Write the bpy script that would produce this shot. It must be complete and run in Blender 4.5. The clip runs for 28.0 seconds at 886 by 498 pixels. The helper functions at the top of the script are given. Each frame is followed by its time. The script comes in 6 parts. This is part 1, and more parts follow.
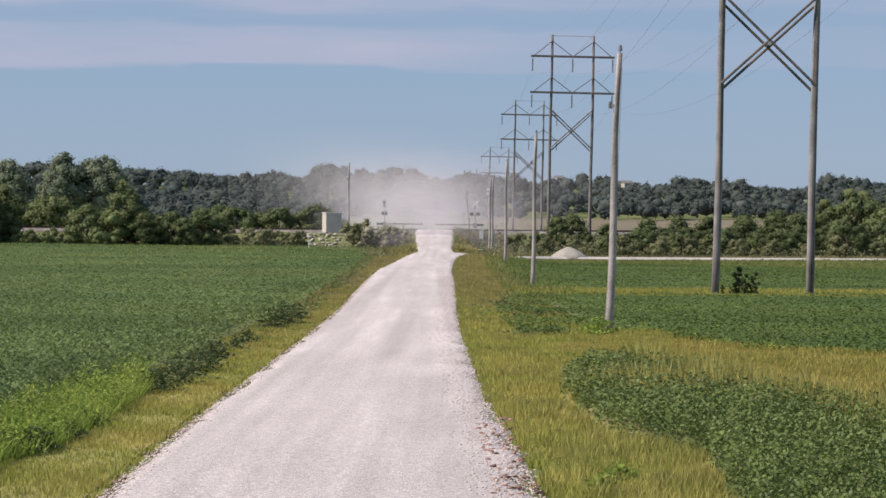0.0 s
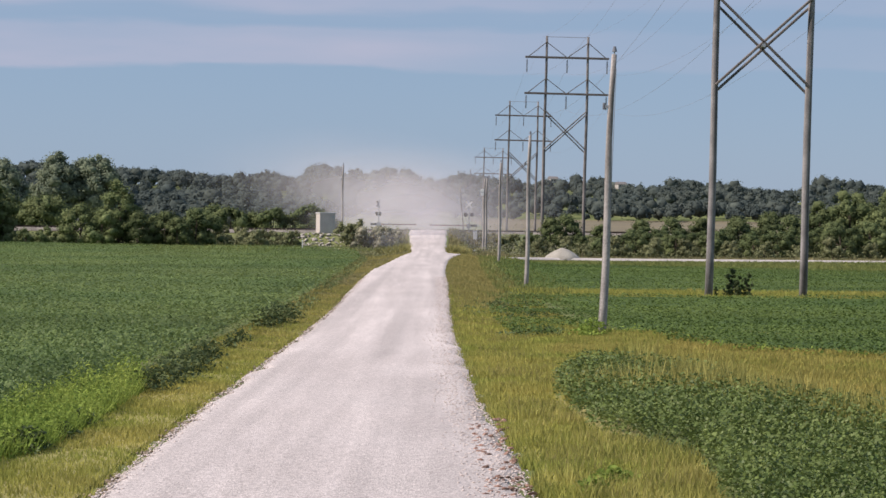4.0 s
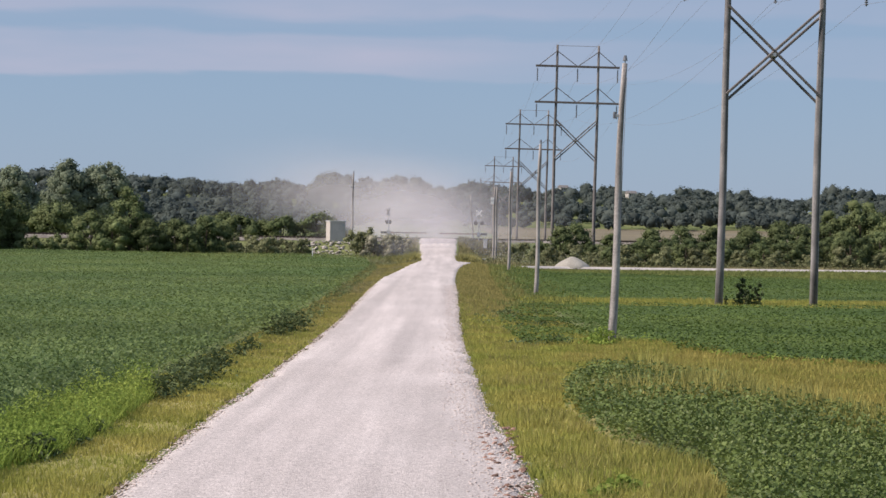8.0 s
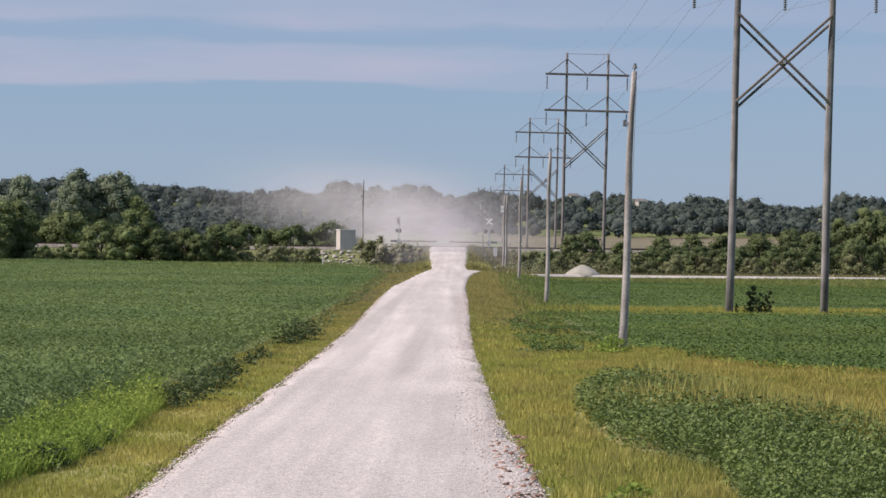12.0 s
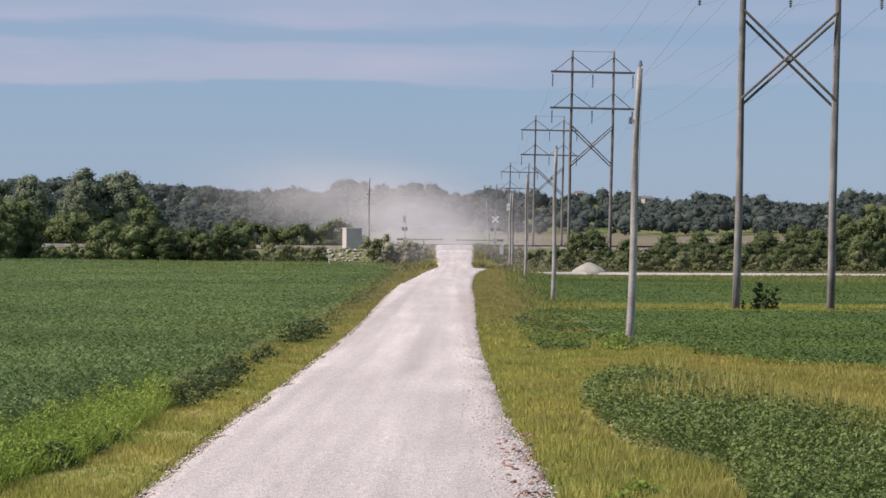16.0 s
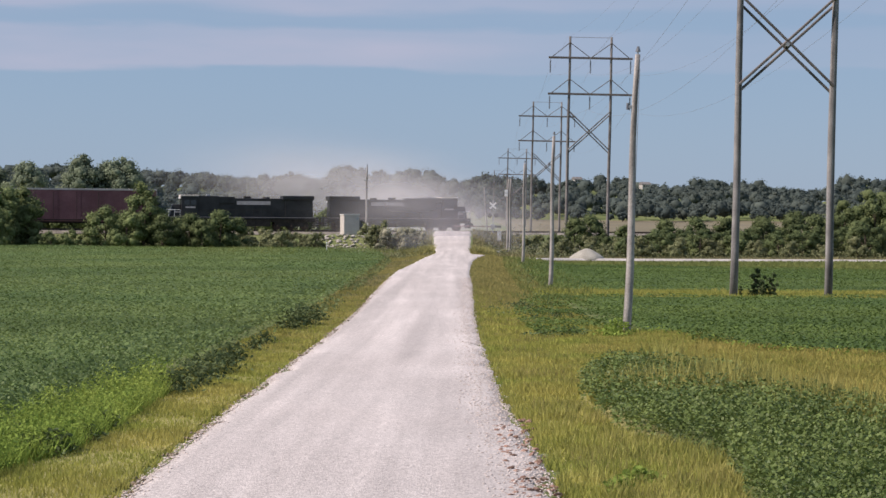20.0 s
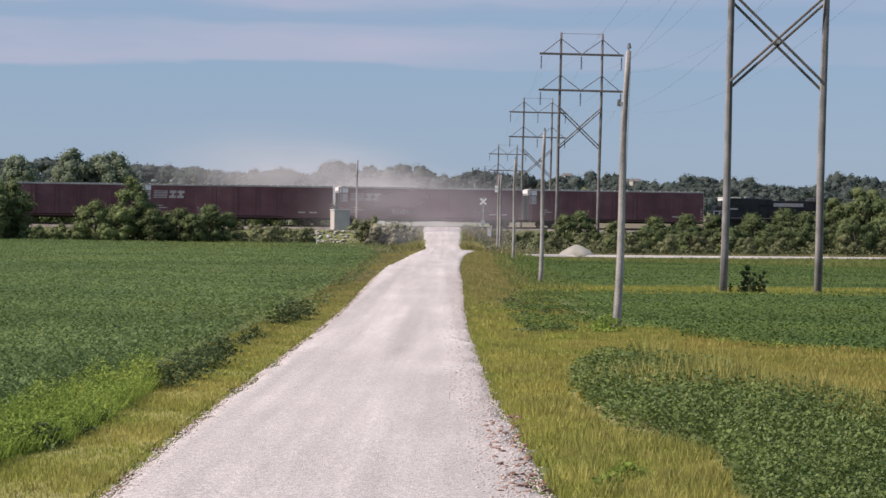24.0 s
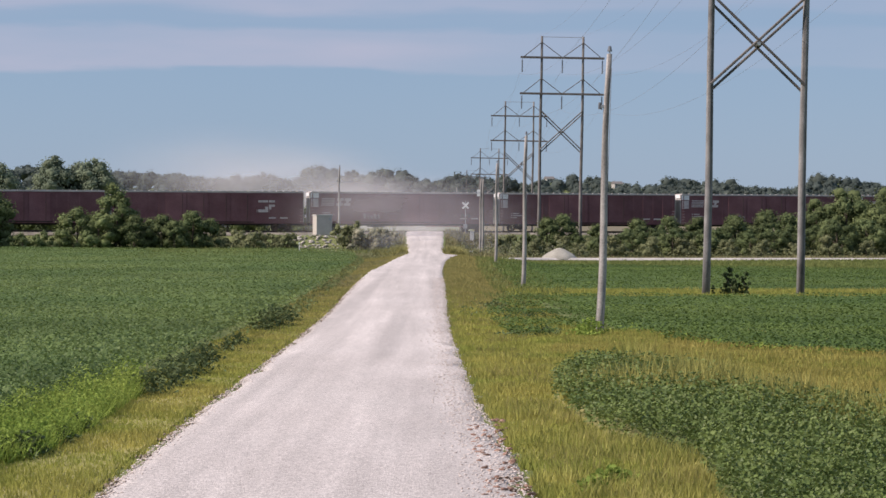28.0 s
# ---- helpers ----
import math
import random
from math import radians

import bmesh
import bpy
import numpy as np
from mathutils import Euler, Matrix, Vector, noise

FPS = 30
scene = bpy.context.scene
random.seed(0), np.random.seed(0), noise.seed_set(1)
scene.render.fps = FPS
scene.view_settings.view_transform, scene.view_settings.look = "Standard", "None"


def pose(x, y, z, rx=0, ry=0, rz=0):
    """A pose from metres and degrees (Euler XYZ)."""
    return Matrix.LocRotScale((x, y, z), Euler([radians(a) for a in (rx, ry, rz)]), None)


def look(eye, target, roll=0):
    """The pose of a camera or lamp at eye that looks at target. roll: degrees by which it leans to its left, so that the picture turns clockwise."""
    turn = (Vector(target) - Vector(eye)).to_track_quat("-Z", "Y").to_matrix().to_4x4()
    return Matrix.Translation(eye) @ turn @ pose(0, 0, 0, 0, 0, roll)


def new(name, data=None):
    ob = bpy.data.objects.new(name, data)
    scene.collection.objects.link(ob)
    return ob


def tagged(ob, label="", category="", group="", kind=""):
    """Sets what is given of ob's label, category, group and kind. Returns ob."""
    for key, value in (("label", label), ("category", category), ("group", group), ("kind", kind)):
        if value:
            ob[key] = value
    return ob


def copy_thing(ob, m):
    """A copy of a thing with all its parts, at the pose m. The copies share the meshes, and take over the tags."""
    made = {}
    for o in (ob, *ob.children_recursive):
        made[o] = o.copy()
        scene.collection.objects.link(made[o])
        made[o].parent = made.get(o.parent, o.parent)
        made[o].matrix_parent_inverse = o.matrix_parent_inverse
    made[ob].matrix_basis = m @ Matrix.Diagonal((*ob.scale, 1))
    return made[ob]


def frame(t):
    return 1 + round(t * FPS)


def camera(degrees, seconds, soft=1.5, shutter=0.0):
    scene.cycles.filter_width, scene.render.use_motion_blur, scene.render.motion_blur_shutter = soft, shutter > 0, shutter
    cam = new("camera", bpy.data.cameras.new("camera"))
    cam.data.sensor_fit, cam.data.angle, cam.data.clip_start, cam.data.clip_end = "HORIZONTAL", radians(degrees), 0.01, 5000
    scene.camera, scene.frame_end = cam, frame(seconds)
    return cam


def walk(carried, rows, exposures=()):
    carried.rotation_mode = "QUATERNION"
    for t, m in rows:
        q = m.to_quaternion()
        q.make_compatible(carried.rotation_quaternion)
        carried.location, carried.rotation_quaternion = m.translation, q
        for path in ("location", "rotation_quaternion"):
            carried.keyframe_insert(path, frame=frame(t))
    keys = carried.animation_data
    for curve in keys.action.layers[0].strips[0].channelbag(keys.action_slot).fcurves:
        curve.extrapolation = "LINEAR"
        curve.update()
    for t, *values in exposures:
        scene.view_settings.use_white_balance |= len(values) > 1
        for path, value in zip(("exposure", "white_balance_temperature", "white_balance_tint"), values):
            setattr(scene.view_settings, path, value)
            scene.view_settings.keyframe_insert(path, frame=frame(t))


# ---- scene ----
# ------------------------------------------------------------ camera
EYE = 5.0
cam = camera(25.0, 28.0, soft=1.5)
ROWS = [
    (0, -0.0000, -0.9883, -0.5000),
    (0.5, 0.0907, -0.9856, -0.5528),
    (1, 0.2416, -1.0491, -0.5873),
    (1.5, 0.1096, -1.0786, -0.5914),
    (2, -0.2966, -0.9974, -0.6608),
    (2.5, -0.3153, -1.1349, -0.6711),
    (3, -0.3344, -1.0732, -0.6798),
    (3.5, -0.1798, -1.0082, -0.7014),
    (5.5, -0.2057, -0.8566, -0.7744),
    (6, -0.0602, -0.7533, -0.8046),
    (6.5, 0.1922, -0.6085, -0.8391),
    (7, 0.3079, -0.5862, -0.8867),
    (7.5, 0.2224, -0.6896, -0.9361),
    (8, 0.1112, -0.7319, -0.8873),
    (8.5, 0.2360, -0.6681, -0.5941),
    (9, 0.4012, -0.6123, -0.5817),
    (9.5, 0.4592, -0.6201, -0.5836),
    (10, 0.0231, -0.6853, -0.6397),
    (10.5, 0.2461, -0.6913, -0.6445),
    (11, 0.4415, -0.6364, -0.6596),
    (11.5, 0.4910, -0.5773, -0.6773),
    (12, 0.4005, -0.4932, -0.7209),
    (12.5, 0.3307, -0.5745, -0.7606),
    (14.5, 0.2836, -0.5356, -0.3920),
    (15, 0.4055, -0.5065, -0.4195),
    (15.5, 0.5020, -0.4844, -0.4480),
    (16, 0.5773, -0.5485, -0.4778),
    (16.5, 0.4203, -0.5789, -0.4779),
    (17, 0.2793, -0.5753, -0.5454),
    (17.5, 0.3175, -0.5447, -0.6184),
    (18, 0.3633, -0.5402, -0.6327),
    (18.5, 0.1924, -0.6527, -0.3752),
    (19, 0.2757, -0.7682, -0.3466),
    (19.5, 0.4457, -0.8562, -0.3320),
    (20, 0.5113, -0.9457, -0.4415),
    (20.5, 0.5005, -0.9728, -0.4438),
    (21, 0.5476, -1.0128, -0.5123),
    (21.5, 0.5774, -1.1036, -0.5389),
    (23.5, 0.1924, -1.0365, -0.6764),
    (24, 0.2324, -1.0671, -0.6988),
    (24.5, 0.2254, -1.0761, -0.4579),
    (25, 0.1066, -1.0647, -0.2444),
    (25.5, -0.0901, -1.0091, -0.2773),
    (26, -0.2905, -0.9758, -0.2761),
    (26.5, -0.2265, -1.0493, -0.1642),
    (27, -0.2485, -0.9597, -0.1968),
    (27.5, -0.3497, -0.9901, -0.2250),
    (28, -0.2736, -0.9394, -0.2122),
]
walk(cam, [(t, pose(0, 0, EYE, 90 + pitch, roll, yaw)) for t, yaw, pitch, roll in ROWS],
     exposures=[(0.0, 0.145, 6950, 20), (28.0, 0.145, 6950, 20)])

# ------------------------------------------------------------ sky and sun
SUN_EL, SUN_AZ = 44.0, 104.0          # degrees up; degrees to the left of straight ahead
world = bpy.data.worlds.new("sky")
scene.world = world
world.use_nodes = True
wn, wl = world.node_tree.nodes, world.node_tree.links
wn.clear()
w_out = wn.new("ShaderNodeOutputWorld")
w_bg = wn.new("ShaderNodeBackground")
w_sky = wn.new("ShaderNodeTexSky")
w_sky.sky_type = "NISHITA"
w_sky.sun_disc = False
w_sky.sun_elevation = radians(SUN_EL)
w_sky.sun_rotation = radians(-SUN_AZ)
w_sky.air_density, w_sky.dust_density, w_sky.ozone_density = 1.0, 0.3, 2.5
w_bg.inputs["Strength"].default_value = 0.1
w_tc = wn.new("ShaderNodeTexCoord")
w_map = wn.new("ShaderNodeMapping")
w_map.inputs["Scale"].default_value = (9.0, 9.0, 60.0)
w_noise = wn.new("ShaderNodeTexNoise")
w_noise.inputs["Scale"].default_value = 1.0
w_noise.inputs["Detail"].default_value = 6.0
w_noise.inputs["Roughness"].default_value = 0.5
w_sep = wn.new("ShaderNodeSeparateXYZ")
w_jit = wn.new("ShaderNodeMapRange")         # ragged cloud edges
w_jit.inputs["To Min"].default_value, w_jit.inputs["To Max"].default_value = -0.008, 0.008
w_add = wn.new("ShaderNodeMath")
w_lift = wn.new("ShaderNodeMapRange")
w_lift.inputs["From Min"].default_value, w_lift.inputs["From Max"].default_value = 0.06, 0.16
w_ramp = wn.new("ShaderNodeValToRGB")         # thin high cloud in layers
w_ramp.color_ramp.interpolation = "EASE"
for q, v in ((0.11, 0.0), (0.14, 0.55), (0.22, 0.62), (0.31, 0.45), (0.35, 0.08), (0.39, 0.12), (0.44, 0.62), (0.6, 0.5), (0.75, 0.2), (1.0, 0.35)):
    e = w_ramp.color_ramp.elements.new(q)
    e.color = (v, v, v, 1)
w_ramp.color_ramp.elements[0].color = (0, 0, 0, 1)
w_map2 = wn.new("ShaderNodeMapping")
w_map2.inputs["Scale"].default_value = (6.0, 6.0, 30.0)
w_map2.inputs["Location"].default_value = (1.7, 0.0, 0.4)
w_noise2 = wn.new("ShaderNodeTexNoise")
w_noise2.inputs["Scale"].default_value, w_noise2.inputs["Detail"].default_value = 1.0, 4.0
w_fade = wn.new("ShaderNodeMapRange")
w_fade.inputs["From Min"].default_value, w_fade.inputs["From Max"].default_value = 0.3, 0.62
w_fade.inputs["To Min"].default_value, w_fade.inputs["To Max"].default_value = 0.35, 1.0
w_side = wn.new("ShaderNodeMapRange")         # the bank thins out towards the right
w_side.inputs["From Min"].default_value, w_side.inputs["From Max"].default_value = -0.04, 0.12
w_side.inputs["To Min"].default_value, w_side.inputs["To Max"].default_value = 1.0, 0.45
w_mul, w_mul2 = wn.new("ShaderNodeMath"), wn.new("ShaderNodeMath")
w_mul.operation = w_mul2.operation = "MULTIPLY"
w_haze = wn.new("ShaderNodeMixRGB")       # summer haze evens out the sky
w_haze.inputs["Fac"].default_value = 0.8
w_haze.inputs["Color2"].default_value = (2.0, 3.42, 5.2, 1)
w_mix = wn.new("ShaderNodeMixRGB")
w_mix.inputs["Color2"].default_value = (4.5, 4.75, 6.0, 1)
wl.new(w_tc.outputs["Generated"], w_map.inputs["Vector"])
wl.new(w_map.outputs["Vector"], w_noise.inputs["Vector"])
wl.new(w_tc.outputs["Generated"], w_sep.inputs["Vector"])
wl.new(w_noise.outputs["Fac"], w_jit.inputs["Value"])
wl.new(w_sep.outputs["Z"], w_add.inputs[0])
wl.new(w_jit.outputs["Result"], w_add.inputs[1])
wl.new(w_add.outputs["Value"], w_lift.inputs["Value"])
wl.new(w_lift.outputs["Result"], w_ramp.inputs["Fac"])
wl.new(w_tc.outputs["Generated"], w_map2.inputs["Vector"])
wl.new(w_map2.outputs["Vector"], w_noise2.inputs["Vector"])
wl.new(w_noise2.outputs["Fac"], w_fade.inputs["Value"])
wl.new(w_sep.outputs["X"], w_side.inputs["Value"])
wl.new(w_ramp.outputs["Color"], w_mul.inputs[0])
wl.new(w_fade.outputs["Result"], w_mul.inputs[1])
wl.new(w_mul.outputs["Value"], w_mul2.inputs[0])
wl.new(w_side.outputs["Result"], w_mul2.inputs[1])
wl.new(w_mul2.outputs["Value"], w_mix.inputs["Fac"])
wl.new(w_sky.outputs["Color"], w_haze.inputs["Color1"])
wl.new(w_haze.outputs["Color"], w_mix.inputs["Color1"])
wl.new(w_mix.outputs["Color"], w_bg.inputs["Color"])
wl.new(w_bg.outputs["Background"], w_out.inputs["Surface"])

sun_data = bpy.data.lights.new("sun", "SUN")
sun_data.energy, sun_data.angle, sun_data.color = 5.0, radians(0.6), (1.0, 0.95, 0.88)
sun = new("sun", sun_data)
to_sun = Vector((-math.sin(radians(SUN_AZ)) * math.cos(radians(SUN_EL)), math.cos(radians(SUN_AZ)) * math.cos(radians(SUN_EL)), math.sin(radians(SUN_EL))))
sun.matrix_world = look(to_sun * 100, (0, 0, 0))


# ------------------------------------------------------------ materials
def material(name, c1, c2, scale=4.0, fine=40.0, rough=0.8, bump=0.2, metal=0.0, island=0.0, obj_var=0.0, spread=(0.35, 0.65), translucent=0.0, spec=0.3, coords="Object", relief=0.05):
    """A two-scale noise material: c1 to c2, with fine grain, relief, and a spread between islands or objects."""
    m = bpy.data.materials.new(name)
    m.use_nodes = True
    n, l = m.node_tree.nodes, m.node_tree.links
    p, out = n["Principled BSDF"], n["Material Output"]
    tc = n.new("ShaderNodeTexCoord")
    big, small = n.new("ShaderNodeTexNoise"), n.new("ShaderNodeTexNoise")
    big.inputs["Scale"].default_value, big.inputs["Detail"].default_value = scale, 4.0
    small.inputs["Scale"].default_value, small.inputs["Detail"].default_value = fine, 3.0
    for t in (big, small):
        l.new(tc.outputs[coords], t.inputs["Vector"])
    ramp = n.new("ShaderNodeValToRGB")
    ramp.color_ramp.elements[0].position, ramp.color_ramp.elements[1].position = spread
    ramp.color_ramp.elements[0].color, ramp.color_ramp.elements[1].color = (*c1, 1), (*c2, 1)
    l.new(big.outputs["Fac"], ramp.inputs["Fac"])
    grain = n.new("ShaderNodeMapRange")
    grain.inputs["From Min"].default_value, grain.inputs["From Max"].default_value = 0.3, 0.7
    grain.inputs["To Min"].default_value, grain.inputs["To Max"].default_value = 0.8, 1.2
    l.new(small.outputs["Fac"], grain.inputs["Value"])
    mul = n.new("ShaderNodeMixRGB")
    mul.blend_type = "MULTIPLY"
    mul.inputs["Fac"].default_value = 1.0
    l.new(ramp.outputs["Color"], mul.inputs["Color1"])
    l.new(grain.outputs["Result"], mul.inputs["Color2"])
    colour = mul.outputs["Color"]
    for amount, node, socket in ((island, "ShaderNodeNewGeometry", "Random Per Island"), (obj_var, "ShaderNodeObjectInfo", "Random")):
        if amount:
            src = n.new(node)
            mr = n.new("ShaderNodeMapRange")
            mr.inputs["To Min"].default_value, mr.inputs["To Max"].default_value = 1 - amount, 1 + amount
            l.new(src.outputs[socket], mr.inputs["Value"])
            mm = n.new("ShaderNodeMixRGB")
            mm.blend_type = "MULTIPLY"
            mm.inputs["Fac"].default_value = 1.0
            l.new(colour, mm.inputs["Color1"])
            l.new(mr.outputs["Result"], mm.inputs["Color2"])
            colour = mm.outputs["Color"]
    l.new(colour, p.inputs["Base Color"])
    p.inputs["Roughness"].default_value = rough
    p.inputs["Metallic"].default_value = metal
    p.inputs["Specular IOR Level"].default_value = spec
    if bump:
        b = n.new("ShaderNodeBump")
        b.inputs["Strength"].default_value = bump
        b.inputs["Distance"].default_value = relief
        l.new(small.outputs["Fac"], b.inputs["Height"])
        l.new(b.outputs["Normal"], p.inputs["Normal"])
    if translucent:
        tr = n.new("ShaderNodeBsdfTranslucent")
        l.new(colour, tr.inputs["Color"])
        mix = n.new("ShaderNodeMixShader")
        mix.inputs["Fac"].default_value = translucent
        l.new(p.outputs["BSDF"], mix.inputs[1])
        l.new(tr.outputs["BSDF"], mix.inputs[2])
        l.new(mix.outputs["Shader"], out.inputs["Surface"])
    return m


def road_material(*given):
    """The gravel, with streaks along the wheel tracks."""
    m = material(*given)
    n, l = m.node_tree.nodes, m.node_tree.links
    p = n["Principled BSDF"]
    tc, mp, nz, mr, mx = n.new("ShaderNodeTexCoord"), n.new("ShaderNodeMapping"), n.new("ShaderNodeTexNoise"), n.new("ShaderNodeMapRange"), n.new("ShaderNodeMixRGB")
    mp.inputs["Scale"].default_value = (1.3, 0.02, 1.0)
    nz.inputs["Scale"].default_value, nz.inputs["Detail"].default_value = 1.0, 5.0
    mr.inputs["From Min"].default_value, mr.inputs["From Max"].default_value = 0.35, 0.68
    mr.inputs["To Min"].default_value, mr.inputs["To Max"].default_value = 0.86, 1.10
    mx.blend_type = "MULTIPLY"
    mx.inputs["Fac"].default_value = 1.0
    vo, vr, vm = n.new("ShaderNodeTexVoronoi"), n.new("ShaderNodeMapRange"), n.new("ShaderNodeMixRGB")   # single stones
    vo.inputs["Scale"].default_value = 24.0
    vr.inputs["To Min"].default_value, vr.inputs["To Max"].default_value = 0.74, 1.14
    vm.blend_type = "MULTIPLY"
    vm.inputs["Fac"].default_value = 1.0
    vs = n.new("ShaderNodeSeparateColor")
    l.new(tc.outputs["Object"], vo.inputs["Vector"])
    l.new(vo.outputs["Color"], vs.inputs["Color"])
    l.new(vs.outputs["Red"], vr.inputs["Value"])
    for q in [q for q in n if q.type == "MAP_RANGE" and q.name not in (mr.name, vr.name)]:
        q.inputs["From Min"].default_value, q.inputs["From Max"].default_value = 0.36, 0.64
        q.inputs["To Min"].default_value, q.inputs["To Max"].default_value = 0.74, 1.2
    l.new(tc.outputs["Object"], mp.inputs["Vector"])
    l.new(mp.outputs["Vector"], nz.inputs["Vector"])
    l.new(nz.outputs["Fac"], mr.inputs["Value"])
    l.new(p.inputs["Base Color"].links[0].from_socket, mx.inputs["Color1"])
    l.new(mr.outputs["Result"], mx.inputs["Color2"])
    l.new(mx.outputs["Color"], vm.inputs["Color1"])
    l.new(vr.outputs["Result"], vm.inputs["Color2"])
    wm, wz, wr, wx = n.new("ShaderNodeMapping"), n.new("ShaderNodeTexNoise"), n.new("ShaderNodeMapRange"), n.new("ShaderNodeMixRGB")   # pale washboard patches
    wm.inputs["Scale"].default_value = (0.7, 0.07, 1.0)
    wz.inputs["Scale"].default_value, wz.inputs["Detail"].default_value, wz.inputs["Roughness"].default_value = 1.0, 5.0, 0.62
    wr.inputs["From Min"].default_value, wr.inputs["From Max"].default_value = 0.46, 0.66
    wr.inputs["To Min"].default_value, wr.inputs["To Max"].default_value = 0.965, 1.13
    wx.blend_type = "MULTIPLY"
    wx.inputs["Fac"].default_value = 1.0
    l.new(tc.outputs["Object"], wm.inputs["Vector"])
    l.new(wm.outputs["Vector"], wz.inputs["Vector"])
    l.new(wz.outputs["Fac"], wr.inputs["Value"])
    l.new(vm.outputs["Color"], wx.inputs["Color1"])
    l.new(wr.outputs["Result"], wx.inputs["Color2"])
    l.new(wx.outputs["Color"], p.inputs["Base Color"])
    return m


def streaked(m, size, least, most):
    """Long streaks: of weathering up and down a timber, of growth along a field."""
    n, l = m.node_tree.nodes, m.node_tree.links
    p = n["Principled BSDF"]
    tc, mp, nz, mr, mx = n.new("ShaderNodeTexCoord"), n.new("ShaderNodeMapping"), n.new("ShaderNodeTexNoise"), n.new("ShaderNodeMapRange"), n.new("ShaderNodeMixRGB")
    mp.inputs["Scale"].default_value = size
    nz.inputs["Scale"].default_value, nz.inputs["Detail"].default_value = 1.0, 6.0
    mr.inputs["From Min"].default_value, mr.inputs["From Max"].default_value = 0.36, 0.56
    mr.inputs["To Min"].default_value, mr.inputs["To Max"].default_value = least, most
    mx.blend_type = "MULTIPLY"
    mx.inputs["Fac"].default_value = 1.0
    l.new(tc.outputs["Object"], mp.inputs["Vector"])
    l.new(mp.outputs["Vector"], nz.inputs["Vector"])
    l.new(nz.outputs["Fac"], mr.inputs["Value"])
    l.new(p.inputs["Base Color"].links[0].from_socket, mx.inputs["Color1"])
    l.new(mr.outputs["Result"], mx.inputs["Color2"])
    l.new(mx.outputs["Color"], p.inputs["Base Color"])
    return m


M_GROUND = material("ground_turf", (0.105, 0.14, 0.05), (0.16, 0.175, 0.075), 0.12, 3.0, 0.95, 0.6, spec=0.1)
M_ROAD = road_material("limestone_gravel", (0.51, 0.462, 0.44), (0.545, 0.497, 0.475), 0.15, 34.0, 0.95, 0.5)
M_STONE = material("gravel_stones", (0.49, 0.42, 0.385), (0.60, 0.525, 0.485), 3.0, 30.0, 0.95, 0.1, island=0.18)
M_SOIL = material("crumbling_soil", (0.16, 0.125, 0.085), (0.26, 0.21, 0.15), 2.0, 20.0, 0.95, 0.3, island=0.25)
M_RUBBLE = material("red_rubble", (0.20, 0.10, 0.07), (0.36, 0.25, 0.20), 4.0, 30.0, 0.95, 0.3, obj_var=0.25)
M_LANE = material("lane_gravel", (0.38, 0.355, 0.33), (0.47, 0.44, 0.41), 0.5, 20.0, 0.95, 0.5)
M_BALLAST = material("track_ballast", (0.13, 0.115, 0.10), (0.25, 0.225, 0.19), 0.8, 12.0, 0.95, 0.8)
M_DRYFIELD = material("dry_field", (0.14, 0.12, 0.078), (0.19, 0.162, 0.10), 0.03, 1.2, 0.95, 0.5)
M_BEAN = streaked(material("bean_leaves", (0.10, 0.154, 0.052), (0.156, 0.207, 0.069), 0.05, 1.5, 0.55, 0.0, island=0.08, translucent=0.3, spec=0.18), (0.03, 0.13, 0.05), 0.80, 1.17)
# separate green for the near patch, slightly darker at its low end
M_BEANPATCH = material("patch_bean_leaves", (0.086, 0.13, 0.038), (0.158, 0.208, 0.06), 0.6, 3.0, 0.5, 0.0, island=0.22, translucent=0.26, spec=0.2)
M_BEANLOW = streaked(material("low_bean_leaves", (0.07, 0.116, 0.032), (0.116, 0.166, 0.044), 0.06, 2.0, 0.6, 0.0, island=0.10, translucent=0.3, spec=0.14), (0.03, 0.13, 0.05), 0.82, 1.16)
# darker than the leaves: the shade between the plants is in this green
M_BEANBED = material("bean_bed_shade", (0.06, 0.10, 0.033), (0.095, 0.14, 0.043), 0.12, 5.0, 0.9, 0.5, spec=0.1)
M_VERGE = material("verge_grass", (0.282, 0.314, 0.075), (0.382, 0.35, 0.105), 0.3, 2.0, 0.9, 0.0, island=0.24, translucent=0.4, spec=0.06)
M_TUFT = material("pale_tufts", (0.28, 0.272, 0.115), (0.38, 0.35, 0.15), 0.5, 3.0, 0.9, 0.0, island=0.25, translucent=0.4, spec=0.06)
M_OCHRE = material("ripe_grass", (0.31, 0.285, 0.082), (0.405, 0.342, 0.108), 0.3, 2.0, 0.9, 0.0, island=0.25, translucent=0.4, spec=0.08)
M_THATCH = material("grass_thatch", (0.232, 0.226, 0.09), (0.312, 0.276, 0.118), 0.4, 4.0, 0.95, 0.4, spec=0.05)
M_BANK = material("dusty_grass", (0.195, 0.195, 0.098), (0.29, 0.255, 0.138), 0.3, 2.0, 0.9, 0.0, island=0.3, translucent=0.3, spec=0.08)
M_DRYGRASS = material("dry_grass", (0.252, 0.236, 0.09), (0.338, 0.296, 0.118), 0.3, 2.0, 0.9, 0.0, island=0.16, translucent=0.4, spec=0.05)
M_FOX = material("foxtail_heads", (0.288, 0.29, 0.085), (0.42, 0.378, 0.13), 0.5, 3.0, 0.9, 0.0, island=0.3, translucent=0.4, spec=0.08)
M_LUSH = material("lush_weeds", (0.18, 0.27, 0.055), (0.29, 0.36, 0.085), 0.35, 2.0, 0.8, 0.0, island=0.28, translucent=0.4, spec=0.08)
